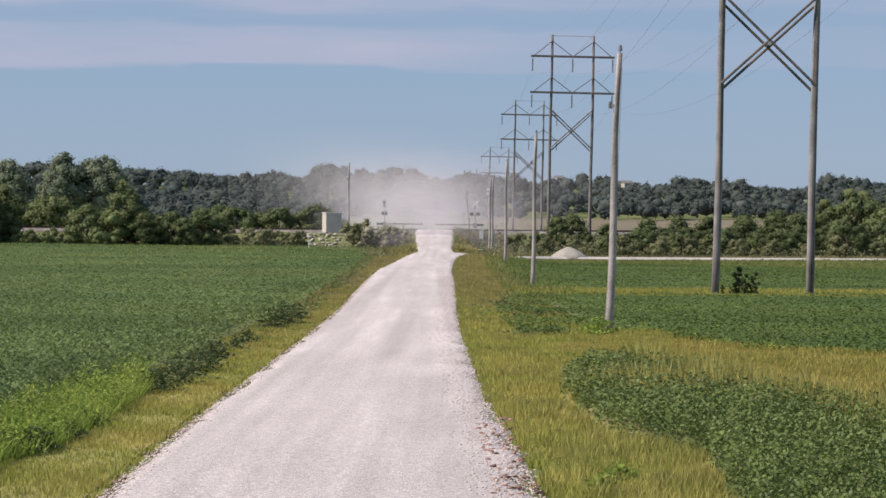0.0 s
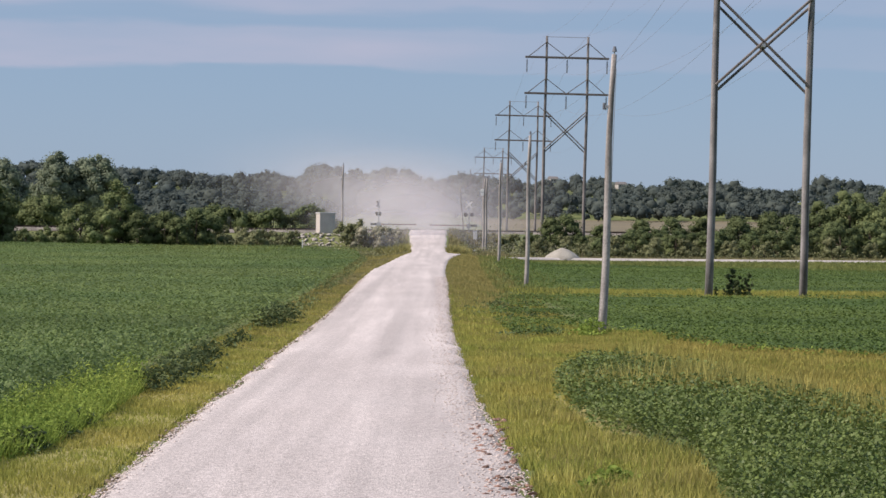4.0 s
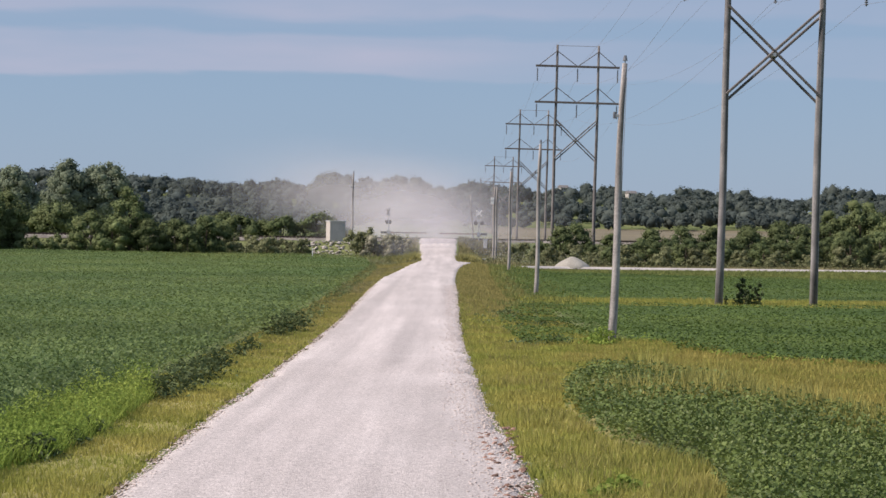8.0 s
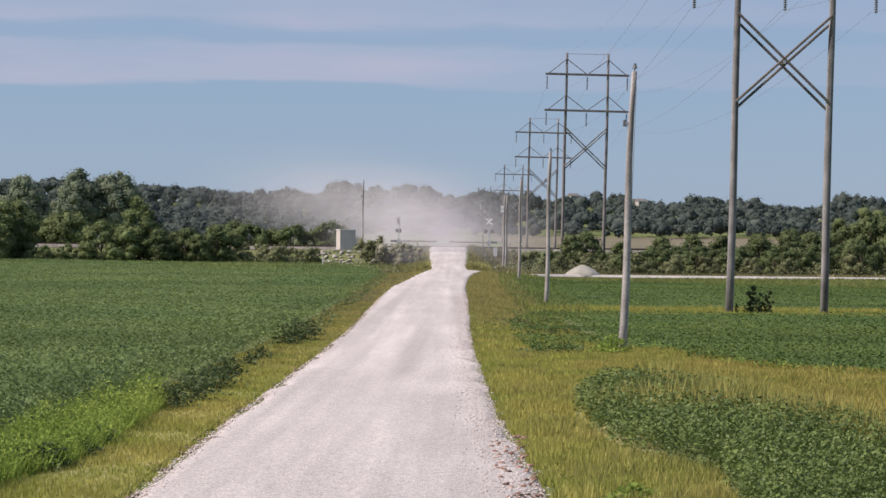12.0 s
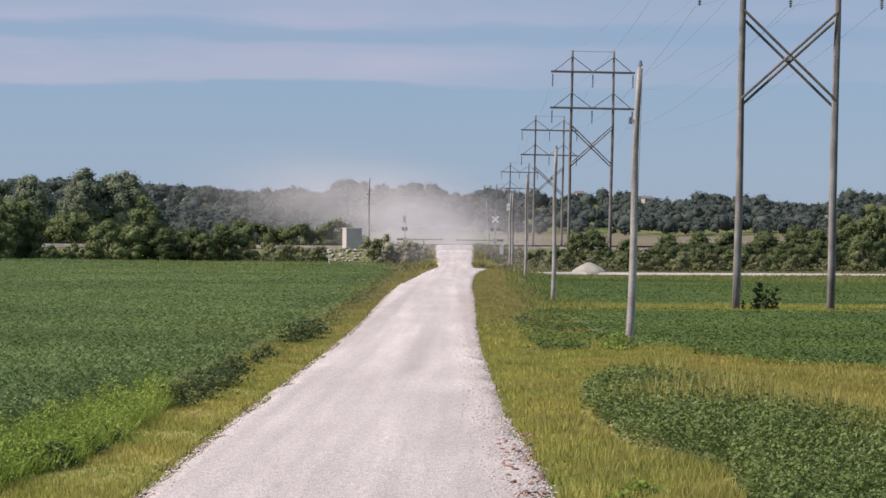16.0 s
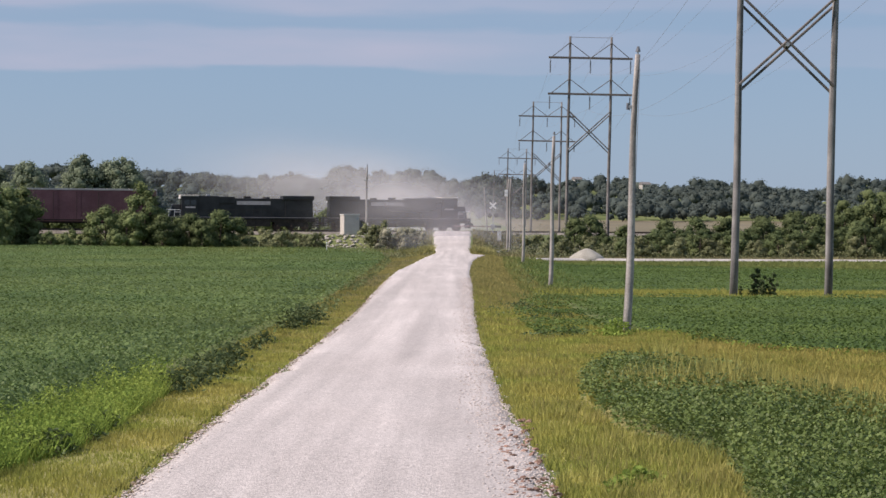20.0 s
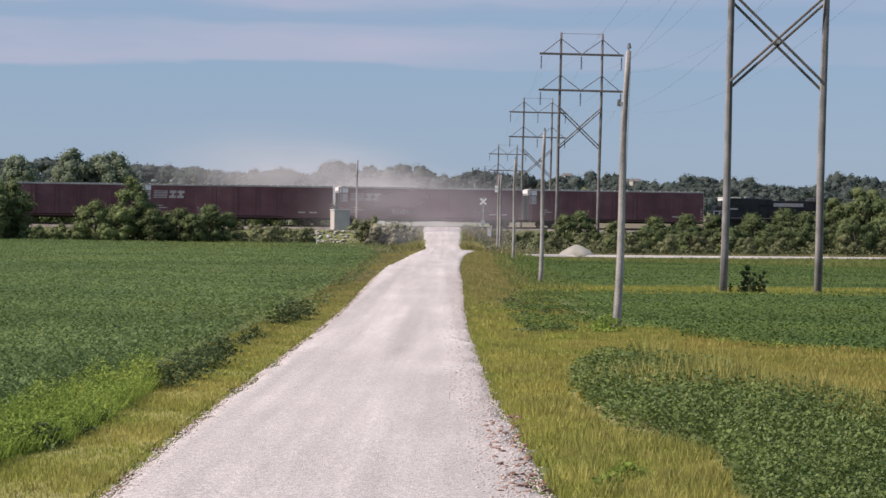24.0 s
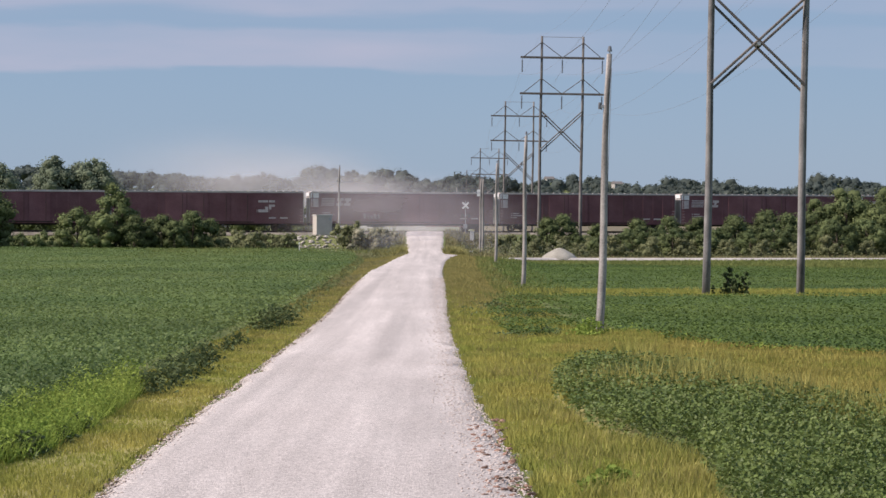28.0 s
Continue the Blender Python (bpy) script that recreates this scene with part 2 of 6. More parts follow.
M_MARGIN = material("margin_grass", (0.155, 0.19, 0.062), (0.225, 0.245, 0.088), 0.1, 2.0, 0.9, 0.0, island=0.2, translucent=0.4, spec=0.06)
M_WEED = material("dark_weeds", (0.066, 0.10, 0.042), (0.132, 0.165, 0.07), 0.9, 4.0, 0.8, 0.0, island=0.35, translucent=0.25, spec=0.15)
M_SCRUB = material("scrub_leaves", (0.165, 0.184, 0.096), (0.24, 0.25, 0.132), 0.25, 2.0, 0.8, 0.0, island=0.22, obj_var=0.2, translucent=0.3, spec=0.1)
M_LEAF = material("tree_leaves", (0.092, 0.124, 0.054), (0.152, 0.182, 0.078), 0.35, 2.0, 0.7, 0.0, island=0.2, obj_var=0.16, translucent=0.3, spec=0.1)
M_LEAF2 = material("shrub_leaves", (0.126, 0.166, 0.072), (0.195, 0.232, 0.098), 0.4, 2.0, 0.7, 0.0, island=0.22, obj_var=0.15, translucent=0.3, spec=0.1)
M_DUSTLEAF = material("dusty_leaves", (0.25, 0.25, 0.18), (0.36, 0.345, 0.26), 0.5, 2.0, 0.9, 0.0, island=0.22, translucent=0.35, spec=0.1)
# grey-blue in these leaves stands for the air haze over the bluff
M_FARHAZED = material("far_leaves_hazed", (0.08, 0.105, 0.10), (0.122, 0.146, 0.126), 0.03, 0.45, 0.9, 0.3, island=0.14, translucent=0.4, spec=0.05, relief=1.0)
# the back trees' green is greyed to put distance haze into its colour
M_LEAFHAZED = material("back_leaves_hazed", (0.13, 0.165, 0.115), (0.188, 0.222, 0.145), 0.35, 2.0, 0.8, 0.0, island=0.2, obj_var=0.15, translucent=0.3, spec=0.1)
M_BARK = material("bark", (0.07, 0.055, 0.04), (0.13, 0.105, 0.08), 3.0, 25.0, 0.95, 0.6)
M_POLE = streaked(material("weathered_pole", (0.25, 0.235, 0.222), (0.38, 0.357, 0.338), 0.8, 14.0, 0.9, 0.4), (3.2, 3.2, 0.07), 0.42, 1.12)
M_LEG = streaked(material("weathered_timber", (0.155, 0.148, 0.146), (0.252, 0.242, 0.238), 0.8, 14.0, 0.9, 0.4), (3.2, 3.2, 0.07), 0.42, 1.12)
M_PYLON = streaked(material("creosoted_pole", (0.13, 0.12, 0.115), (0.21, 0.195, 0.185), 0.8, 14.0, 0.9, 0.4), (3.2, 3.2, 0.07), 0.5, 1.15)
M_ARM = material("dark_timber", (0.10, 0.09, 0.085), (0.17, 0.15, 0.14), 1.0, 14.0, 0.9, 0.4)
M_STEEL = material("galvanised_steel", (0.36, 0.37, 0.38), (0.48, 0.49, 0.5), 3.0, 40.0, 0.45, 0.1, metal=0.6)
M_RAIL = material("rusty_rail", (0.07, 0.05, 0.04), (0.13, 0.09, 0.07), 2.0, 30.0, 0.6, 0.2, metal=0.4)
M_TIE = material("creosote_tie", (0.05, 0.042, 0.036), (0.10, 0.085, 0.07), 2.0, 20.0, 0.95, 0.5, obj_var=0.3)
M_WIRE = material("wire", (0.26, 0.26, 0.28), (0.34, 0.34, 0.36), 1.0, 10.0, 0.5, 0.0, metal=0.5)
M_GLASSY = material("insulator_glaze", (0.11, 0.115, 0.13), (0.18, 0.19, 0.21), 5.0, 40.0, 0.3, 0.0)
M_WHITE = material("white_paint", (0.68, 0.68, 0.68), (0.80, 0.80, 0.80), 2.0, 30.0, 0.6, 0.05)
M_HUT = material("grey_enamel", (0.47, 0.432, 0.395), (0.53, 0.49, 0.45), 1.0, 20.0, 0.6, 0.05)
M_HUTROOF = material("pale_roof_metal", (0.55, 0.54, 0.53), (0.65, 0.64, 0.63), 1.0, 20.0, 0.5, 0.05)
M_PILE = material("heaped_gravel", (0.285, 0.27, 0.232), (0.37, 0.352, 0.305), 0.8, 12.0, 0.95, 0.7)
M_RIPRAP = material("pale_riprap", (0.26, 0.24, 0.21), (0.40, 0.37, 0.33), 1.0, 10.0, 0.95, 0.4, island=0.3, obj_var=0.3)
M_BLACK = material("black_loco_paint", (0.012, 0.012, 0.014), (0.03, 0.03, 0.033), 0.8, 20.0, 0.5, 0.05, spec=0.4)
M_GRIME = material("grimy_underframe", (0.022, 0.02, 0.018), (0.05, 0.045, 0.04), 1.5, 20.0, 0.9, 0.3)
M_BOX = material("oxide_red_paint", (0.148, 0.064, 0.073), (0.20, 0.094, 0.104), 0.5, 14.0, 0.75, 0.1, obj_var=0.14)
M_CAREND = material("pale_car_end", (0.34, 0.32, 0.315), (0.46, 0.44, 0.43), 0.7, 14.0, 0.7, 0.1)
M_BOXROOF = material("galvanised_roof", (0.36, 0.32, 0.31), (0.5, 0.46, 0.44), 0.6, 14.0, 0.6, 0.1)
M_STENCIL = material("faded_stencil", (0.42, 0.36, 0.36), (0.56, 0.50, 0.50), 2.0, 14.0, 0.8, 0.0)
M_SCRAWL = material("faded_scrawl", (0.20, 0.15, 0.16), (0.30, 0.24, 0.25), 2.0, 9.0, 0.85, 0.0)
M_DARKLENS = material("dark_lens", (0.02, 0.012, 0.012), (0.035, 0.02, 0.02), 4.0, 30.0, 0.3, 0.0)
# arm paint darkened, with the shade on the arms mixed into it
M_GATESHADED = material("gate_arm_shaded", (0.20, 0.09, 0.085), (0.32, 0.2, 0.2), 1.4, 10.0, 0.6, 0.0)
M_WINDOW = material("cab_glass", (0.02, 0.025, 0.03), (0.03, 0.035, 0.04), 2.0, 10.0, 0.08, 0.0, spec=0.6)
M_HOUSE = material("pale_siding", (0.36, 0.35, 0.33), (0.46, 0.44, 0.42), 0.5, 8.0, 0.8, 0.1)
M_SHINGLE = material("grey_shingle", (0.14, 0.13, 0.13), (0.22, 0.21, 0.2), 0.5, 8.0, 0.9, 0.3)


def dust_material(name, most):
    """Sunlit airborne dust: thins out from the middle of its piece to the rim, with soft billows."""
    m = bpy.data.materials.new(name)
    m.use_nodes = True
    n, l = m.node_tree.nodes, m.node_tree.links
    n.clear()
    out, mix = n.new("ShaderNodeOutputMaterial"), n.new("ShaderNodeMixShader")
    clear, dif, tr, both = n.new("ShaderNodeBsdfTransparent"), n.new("ShaderNodeBsdfDiffuse"), n.new("ShaderNodeBsdfTranslucent"), n.new("ShaderNodeMixShader")
    dif.inputs["Color"].default_value = tr.inputs["Color"].default_value = (0.80, 0.76, 0.79, 1)
    both.inputs["Fac"].default_value = 0.4
    tc, grad, mp = n.new("ShaderNodeTexCoord"), n.new("ShaderNodeTexGradient"), n.new("ShaderNodeMapping")
    grad.gradient_type = "SPHERICAL"
    mp.inputs["Scale"].default_value = (1.0, 0.0, 1.0)
    smooth = n.new("ShaderNodeMapRange")
    smooth.interpolation_type = "SMOOTHERSTEP"
    smooth.inputs["To Max"].default_value = most
    nz, nr, mul, info, add = n.new("ShaderNodeTexNoise"), n.new("ShaderNodeMapRange"), n.new("ShaderNodeMath"), n.new("ShaderNodeObjectInfo"), n.new("ShaderNodeVectorMath")
    nz.inputs["Scale"].default_value, nz.inputs["Detail"].default_value = 1.6, 4.0
    nr.inputs["From Min"].default_value, nr.inputs["From Max"].default_value = 0.25, 0.75
    nr.inputs["To Min"].default_value, nr.inputs["To Max"].default_value = 0.55, 1.3
    mul.operation = "MULTIPLY"
    l.new(tc.outputs["Object"], mp.inputs["Vector"])
    l.new(mp.outputs["Vector"], grad.inputs["Vector"])
    l.new(grad.outputs["Fac"], smooth.inputs["Value"])
    l.new(tc.outputs["Object"], add.inputs[0])
    l.new(info.outputs["Random"], add.inputs[1])
    l.new(add.outputs["Vector"], nz.inputs["Vector"])
    l.new(nz.outputs["Fac"], nr.inputs["Value"])
    l.new(smooth.outputs["Result"], mul.inputs[0])
    l.new(nr.outputs["Result"], mul.inputs[1])
    l.new(mul.outputs["Value"], mix.inputs["Fac"])
    l.new(dif.outputs["BSDF"], both.inputs[1])
    l.new(tr.outputs["BSDF"], both.inputs[2])
    l.new(clear.outputs["BSDF"], mix.inputs[1])
    l.new(both.outputs["Shader"], mix.inputs[2])
    l.new(mix.outputs["Shader"], out.inputs["Surface"])
    return m


# ------------------------------------------------------------ mesh helpers
def mesh_fast(name, verts, faces, mat, smooth=False):
    """A mesh from arrays of vertices (n, 3) and of faces of one size (m, k)."""
    verts, faces = np.asarray(verts, np.float32), np.asarray(faces, np.int32)
    k = faces.shape[1]
    me = bpy.data.meshes.new(name)
    me.vertices.add(len(verts))
    me.vertices.foreach_set("co", verts.ravel())
    me.loops.add(faces.size)
    me.loops.foreach_set("vertex_index", faces.ravel())
    me.polygons.add(len(faces))
    me.polygons.foreach_set("loop_start", np.arange(0, faces.size, k, dtype=np.int32))
    me.polygons.foreach_set("loop_total", np.full(len(faces), k, np.int32))
    me.update(calc_edges=True)
    me.validate()
    if smooth:
        me.polygons.foreach_set("use_smooth", np.ones(len(faces), bool))
    me.materials.append(mat)
    return me


def box(bm, x0, x1, y0, y1, z0, z1, bevel=0.0):
    m = Matrix.LocRotScale(((x0 + x1) / 2, (y0 + y1) / 2, (z0 + z1) / 2), None, (x1 - x0, y1 - y0, z1 - z0))
    made = bmesh.ops.create_cube(bm, size=1.0, matrix=m)
    if bevel:
        edges = list({e for v in made["verts"] for e in v.link_edges})
        bmesh.ops.bevel(bm, geom=edges, offset=bevel, segments=2, affect="EDGES", profile=0.6)
    return bm


def tube(bm, a, b, r0, r1=None, sides=8):
    """A closed, tapered tube from a to b."""
    a, b = Vector(a), Vector(b)
    r1 = r0 if r1 is None else r1
    turn = (b - a).to_track_quat("Z", "Y").to_matrix().to_4x4()
    bmesh.ops.create_cone(bm, cap_ends=True, segments=sides, radius1=r0, radius2=r1, depth=(b - a).length, matrix=Matrix.Translation((a + b) / 2) @ turn)
    return bm


def path_tube(bm, points, radii, sides=7):
    """One closed skin lofted along the points."""
    pts = [Vector(p) for p in points]
    rings = []
    for i, p in enumerate(pts):
        d = (pts[min(i + 1, len(pts) - 1)] - pts[max(i - 1, 0)]).normalized()
        a = d.cross(Vector((0.31, 0.95, 0.05))).normalized()
        b = d.cross(a)
        rings.append([bm.verts.new(p + (a * math.cos(2 * math.pi * k / sides) + b * math.sin(2 * math.pi * k / sides)) * radii[i]) for k in range(sides)])
    for r0, r1 in zip(rings, rings[1:]):
        for k in range(sides):
            bm.faces.new((r0[k], r0[(k + 1) % sides], r1[(k + 1) % sides], r1[k]))
    bm.faces.new(rings[0][::-1])
    bm.faces.new(rings[-1])
    bmesh.ops.recalc_face_normals(bm, faces=bm.faces)
    return bm


def to_mesh(name, bm, mat, smooth=False):
    me = bpy.data.meshes.new(name)
    bm.to_mesh(me)
    bm.free()
    me.materials.append(mat)
    if smooth:
        me.polygons.foreach_set("use_smooth", np.ones(len(me.polygons), bool))
    return me


def part(name, bm, mat, parent, label="", smooth=False):
    """Links a bmesh, or a ready mesh, as one part under a thing or a part."""
    me = to_mesh(name, bm, mat, smooth) if isinstance(bm, bmesh.types.BMesh) else bm
    ob = new(name, me)
    ob.parent = parent
    return tagged(ob, label)


def thing(name, m, label, category, group=""):
    ob = new(name)
    ob.empty_display_size = 0.3
    ob.matrix_world = m
    return tagged(ob, label, category, group)


def Bm():
    return bmesh.new()


# ------------------------------------------------------------ the lie of the land
ROAD_Y = (-60, 0, 25, 43, 70, 92, 128, 159, 186, 205, 216, 221, 225, 229, 235, 283, 330, 500)
ROAD_L = (-4.1, -4.2, -4.3, -4.65, -4.78, -4.8, -5.0, -4.95, -4.2, -3.8, -3.4, -3.2, -3.05, -2.95, -2.85, -3.9, -2.8, -3.0)
ROAD_R = (1.6, 1.5, 1.33, 0.94, 0.70, 0.67, 0.73, 0.76, 1.05, 1.65, 2.5, 2.8, 1.6, 1.2, 1.2, 1.45, 1.4, 1.8)
ROADZ_Y = (-60, 0, 25, 31, 43, 53, 70, 94, 120, 147, 200, 245, 262, 280, 288, 297, 306, 326, 345, 500)
ROADZ_Z = (1.6, 1.5, 1.4, 1.33, 1.06, 0.92, 0.68, 0.55, 0.62, 0.7, 0.7, 0.75, 1.1, 2.45, 2.8, 2.8, 2.45, 0.9, 0.6, 1.2)
LAND_Y = (-300, 0, 25, 50, 75, 100, 140, 200, 250, 300, 340, 600, 900, 4800)
LAND_Z = (1.6, 1.3, 1.15, 0.85, 0.6, 0.35, 0.05, -0.1, -0.1, 0.0, 0.1, 1.6, 3.2, 10.0)
RIDGE_A = (-0.6, -0.30, -0.222, -0.16, -0.13, -0.105, -0.085, -0.07, -0.062, -0.05, -0.037, -0.025, -0.012, 0.005, 0.015, 0.03, 0.05, 0.06, 0.075, 0.10, 0.135, 0.143, 0.16, 0.18, 0.194, 0.21, 0.222, 0.30, 0.6)
RIDGE_T = (95, 92, 93, 85, 83, 74, 84, 72, 92, 90, 86, 92, 80, 74, 82, 77, 62, 74, 64, 62, 62, 70, 58, 54, 78, 70, 62, 72, 80)
TRACK = Matrix.Translation((0, 292, 0)) @ Matrix.Rotation(radians(13), 4, "Z")
TC, TS = math.cos(radians(13)), math.sin(radians(13))
RAIL_TOP = 2.87
KNOLLS = ((116, 1190, 16), (69, 1195, 8))      # open rises on the bluff


def smooth01(v):
    v = np.clip(v, 0, 1)
    return v * v * (3 - 2 * v)


def land(x, y):
    """The height of the ground at x, y (arrays)."""
    x, y = np.asarray(x, float), np.asarray(y, float)
    z = np.interp(y, LAND_Y, LAND_Z) + 0.12 * np.sin(x * 0.05 + 1.3) * np.sin(y * 0.043)
    z = z + np.where((x < -6) & (y > 60), 0.2, 0) * smooth01((y - 60) / 60)
    z = z - 0.35 * smooth01((x - 7) / 6) * smooth01((y - 150) / 60) * smooth01((330 - y) / 40)
    ridge = np.interp(x / np.maximum(y, 50), RIDGE_A, RIDGE_T) / 3536 * 1150 + EYE - 11.8 + 2.6 * smooth01((x / np.maximum(y, 50) - 0.03) / 0.03)
    z = z + smooth01((y - 860) / 330) * np.maximum(0, ridge - 3.2)
    for kx, ky, _ in KNOLLS:
        z = z + 5.5 * np.exp(-((x - kx) ** 2 + (y - ky) ** 2) / 700.0)
    off = np.abs(-x * TS + (y - 292) * TC)
    along = x * TC + (y - 292) * TS
    top = 3.0 + 4.0 * np.exp(-((along + 2) / 14) ** 2)
    z = np.maximum(z, np.minimum(2.35, 2.35 - (off - top) * 0.42))
    pad = np.maximum(np.abs(x + 15.3) - 2.6, np.abs(y - 279) - 7.0)
    z = np.maximum(z, np.minimum(2.3, 2.3 - pad * 0.55))
    mid = (np.interp(y, ROAD_Y, ROAD_L) + np.interp(y, ROAD_Y, ROAD_R)) / 2
    half = (np.interp(y, ROAD_Y, ROAD_R) - np.interp(y, ROAD_Y, ROAD_L)) / 2
    rz = np.interp(y, ROADZ_Y, ROADZ_Z)
    w = smooth01(1 - (np.abs(x - mid) - half - 0.4) / 3.4) * smooth01((345 - y) / 15)
    return z * (1 - w) + (rz - 0.09) * w


def at(x, y, dz=0.0):
    return float(land(x, y)) + dz


def sheet(name, xs, ys, mat, dz=0.0, zfun=land):
    gx, gy = np.meshgrid(xs, ys)
    gz = zfun(gx, gy) + dz
    nx, ny = len(xs), len(ys)
    i = (np.arange(ny - 1)[:, None] * nx + np.arange(nx - 1)[None, :]).ravel()
    f = np.stack([i, i + 1, i + 1 + nx, i + nx], 1)
    return mesh_fast(name, np.stack([gx, gy, gz], -1).reshape(-1, 3), f, mat, True)


xs = np.concatenate([np.linspace(-3500, -420, 30), np.linspace(-400, -64, 57), np.linspace(-60, -13, 40), np.linspace(-12, 9, 60), np.linspace(10, 60, 42), np.linspace(66, 400, 56), np.linspace(420, 3500, 30)])
ys = np.concatenate([np.linspace(-400, -30, 16), np.linspace(-20, 100, 61), np.linspace(103, 196, 32), np.linspace(198, 400, 136), np.linspace(410, 850, 30), np.linspace(870, 1400, 36), np.linspace(1500, 4700, 16)])
tagged(new("ground", sheet("ground", xs, ys, M_GROUND)), "rough grassy farmland rising to a low bluff", "ground", kind="structure")


def road_mesh():
    yy = np.concatenate([np.arange(-60, 160, 0.6), np.arange(160, 420, 1.0)])
    uu = np.linspace(-1, 1, 33)
    gy, gu = np.meshgrid(yy, uu, indexing="ij")
    rag = np.array([[0.27 * noise.noise((y * 0.35, s * 5, 2.0)) + 0.22 * noise.noise((y * 1.9, s * 9, 5.0)) for s in (-1, 1)] for y in yy])
    lo, hi = np.interp(yy, ROAD_Y, ROAD_L) + rag[:, 0], np.interp(yy, ROAD_Y, ROAD_R) + rag[:, 1]
    gx = (lo + hi)[:, None] / 2 + (hi - lo)[:, None] / 2 * gu
    crown = 0.05 * (1 - gu ** 2) - 0.008 * np.exp(-((np.abs(gu) - 0.42) / 0.12) ** 2)
    gz = np.interp(gy, ROADZ_Y, ROADZ_Z) + crown - 0.10 * (np.abs(gu) > 0.99)
    nx, ny = len(uu), len(yy)
    i = (np.arange(ny - 1)[:, None] * nx + np.arange(nx - 1)[None, :]).ravel()
    return mesh_fast("road", np.stack([gx, gy, gz], -1).reshape(-1, 3), np.stack([i, i + 1, i + 1 + nx, i + nx], 1), M_ROAD, True)


tagged(new("road", road_mesh()), "pale crushed limestone country road", "road", kind="structure")
tagged(new("dry_field", sheet("dry_field", np.linspace(14, 260, 60), np.linspace(345, 895, 64), M_DRYFIELD, 0.12)), "tan dry stubble field beyond the railway", "field", kind="structure")


def lane_mesh():
    xx = np.linspace(8.0, 120, 90)
    vv = np.linspace(-1, 1, 7)
    gx, gv = np.meshgrid(xx, vv, indexing="ij")
    mid = 232 + 14 * smooth01((gx - 0) / 16) + 0.16 * np.maximum(0, gx - 20)
    gy = mid + gv * (1.2 + 5.0 * np.exp(-gx / 4.0))
    gz = -0.08 + 0.78 * np.exp(-(gx - 0.6) / 4) - 0.25 * (np.abs(gv) > 0.9)
    nx, ny = len(vv), len(xx)
    i = (np.arange(ny - 1)[:, None] * nx + np.arange(nx - 1)[None, :]).ravel()
    return mesh_fast("farm_lane", np.stack([gx, gy, gz], -1).reshape(-1, 3), np.stack([i, i + nx, i + 1 + nx, i + 1], 1), M_LANE, True)


tagged(new("farm_lane", lane_mesh()), "narrow pale gravel farm lane along the hedge", "lane", kind="structure")

# ------------------------------------------------------------ vegetation helpers
RNG = np.random.default_rng(7)


def leaves(P, size, up=0.5, ratio=0.62, rng=RNG, out=None):
    """Pointed leaves round the points P: arrays of vertices and of faces. up: how much they face the sky."""
    n = len(P)
    nrm = rng.normal(size=(n, 3))
    nrm[:, 2] = np.abs(nrm[:, 2]) + up * 3
    if out is not None:
        nrm = rng.normal(size=(n, 3)) * 0.45 + out
    nrm /= np.linalg.norm(nrm, axis=1)[:, None]
    t = rng.normal(size=(n, 3))
    t -= nrm * (t * nrm).sum(1)[:, None]
    t /= np.linalg.norm(t, axis=1)[:, None] + 1e-9
    b = np.cross(nrm, t)
    s = np.broadcast_to(size, (n,))[:, None] * rng.uniform(0.7, 1.3, (n, 1))
    V = np.stack([P - t * s * 0.5, P + b * s * ratio * 0.5 - t * s * 0.1, P + t * s * 0.5 - nrm * s * 0.12, P - b * s * ratio * 0.5 - t * s * 0.1], 1)
    return V.reshape(-1, 3), np.arange(4 * n).reshape(n, 4)


def blades(P, height, width, lean=0.35, rng=RNG):
    """Tapered grass blades that stand on the points P."""
    n = len(P)
    a = rng.uniform(0, 2 * np.pi, n)
    side = np.stack([np.cos(a), np.sin(a), np.zeros(n)], 1)
    h = (np.broadcast_to(height, (n,)) * rng.uniform(0.6, 1.25, n))[:, None]
    w = (np.broadcast_to(width, (n,)) * rng.uniform(0.7, 1.3, n))[:, None]
    tip = rng.normal(size=(n, 3)) * lean * h
    tip[:, 2] = h[:, 0]
    V = np.stack([P - side * w * 0.6, P + tip, P + side * w * 0.6], 1)
    return V.reshape(-1, 3), np.arange(3 * n).reshape(n, 3)


def stuff(name, V, F, mat, label, category):
    ob = new(name, mesh_fast(name, V, F, mat))
    return tagged(ob, label, category, kind="stuff")


def lerp_nodes(y, nodes):
    return np.interp(y, [a for a, _ in nodes], [b for _, b in nodes])


def scatter(y0, y1, xlo, xhi, density, rng=RNG):
    """Random points of the plan between two side lines xlo(y), xhi(y); density(y) a square metre."""
    out = []
    step = 4.0
    for y in np.arange(y0, y1, step):
        lo, hi = xlo(y + 2), xhi(y + 2)
        if hi <= lo:
            continue
        n = int(min(step, y1 - y) * (hi - lo) * density(y + 2))
        out.append(np.stack([rng.uniform(lo, hi, n), rng.uniform(y, min(y + step, y1), n)], 1))
    p = np.concatenate(out)
    lo, hi = np.array([xlo(v) for v in p[:, 1]]), np.array([xhi(v) for v in p[:, 1]])
    return p[(p[:, 0] > lo) & (p[:, 0] < hi)]


def lump(x, y, scale, seed=0.0):
    """Smooth noise from sines, about -1 to 1."""
    return (np.sin(x * scale + seed) * np.cos(y * scale * 1.13 - seed * 2) + 0.6 * np.sin(x * scale * 2.3 + y * scale * 1.7 + seed * 3) + 0.4 * np.sin(x * scale * 4.1 - y * scale * 3.3 + seed)) / 2


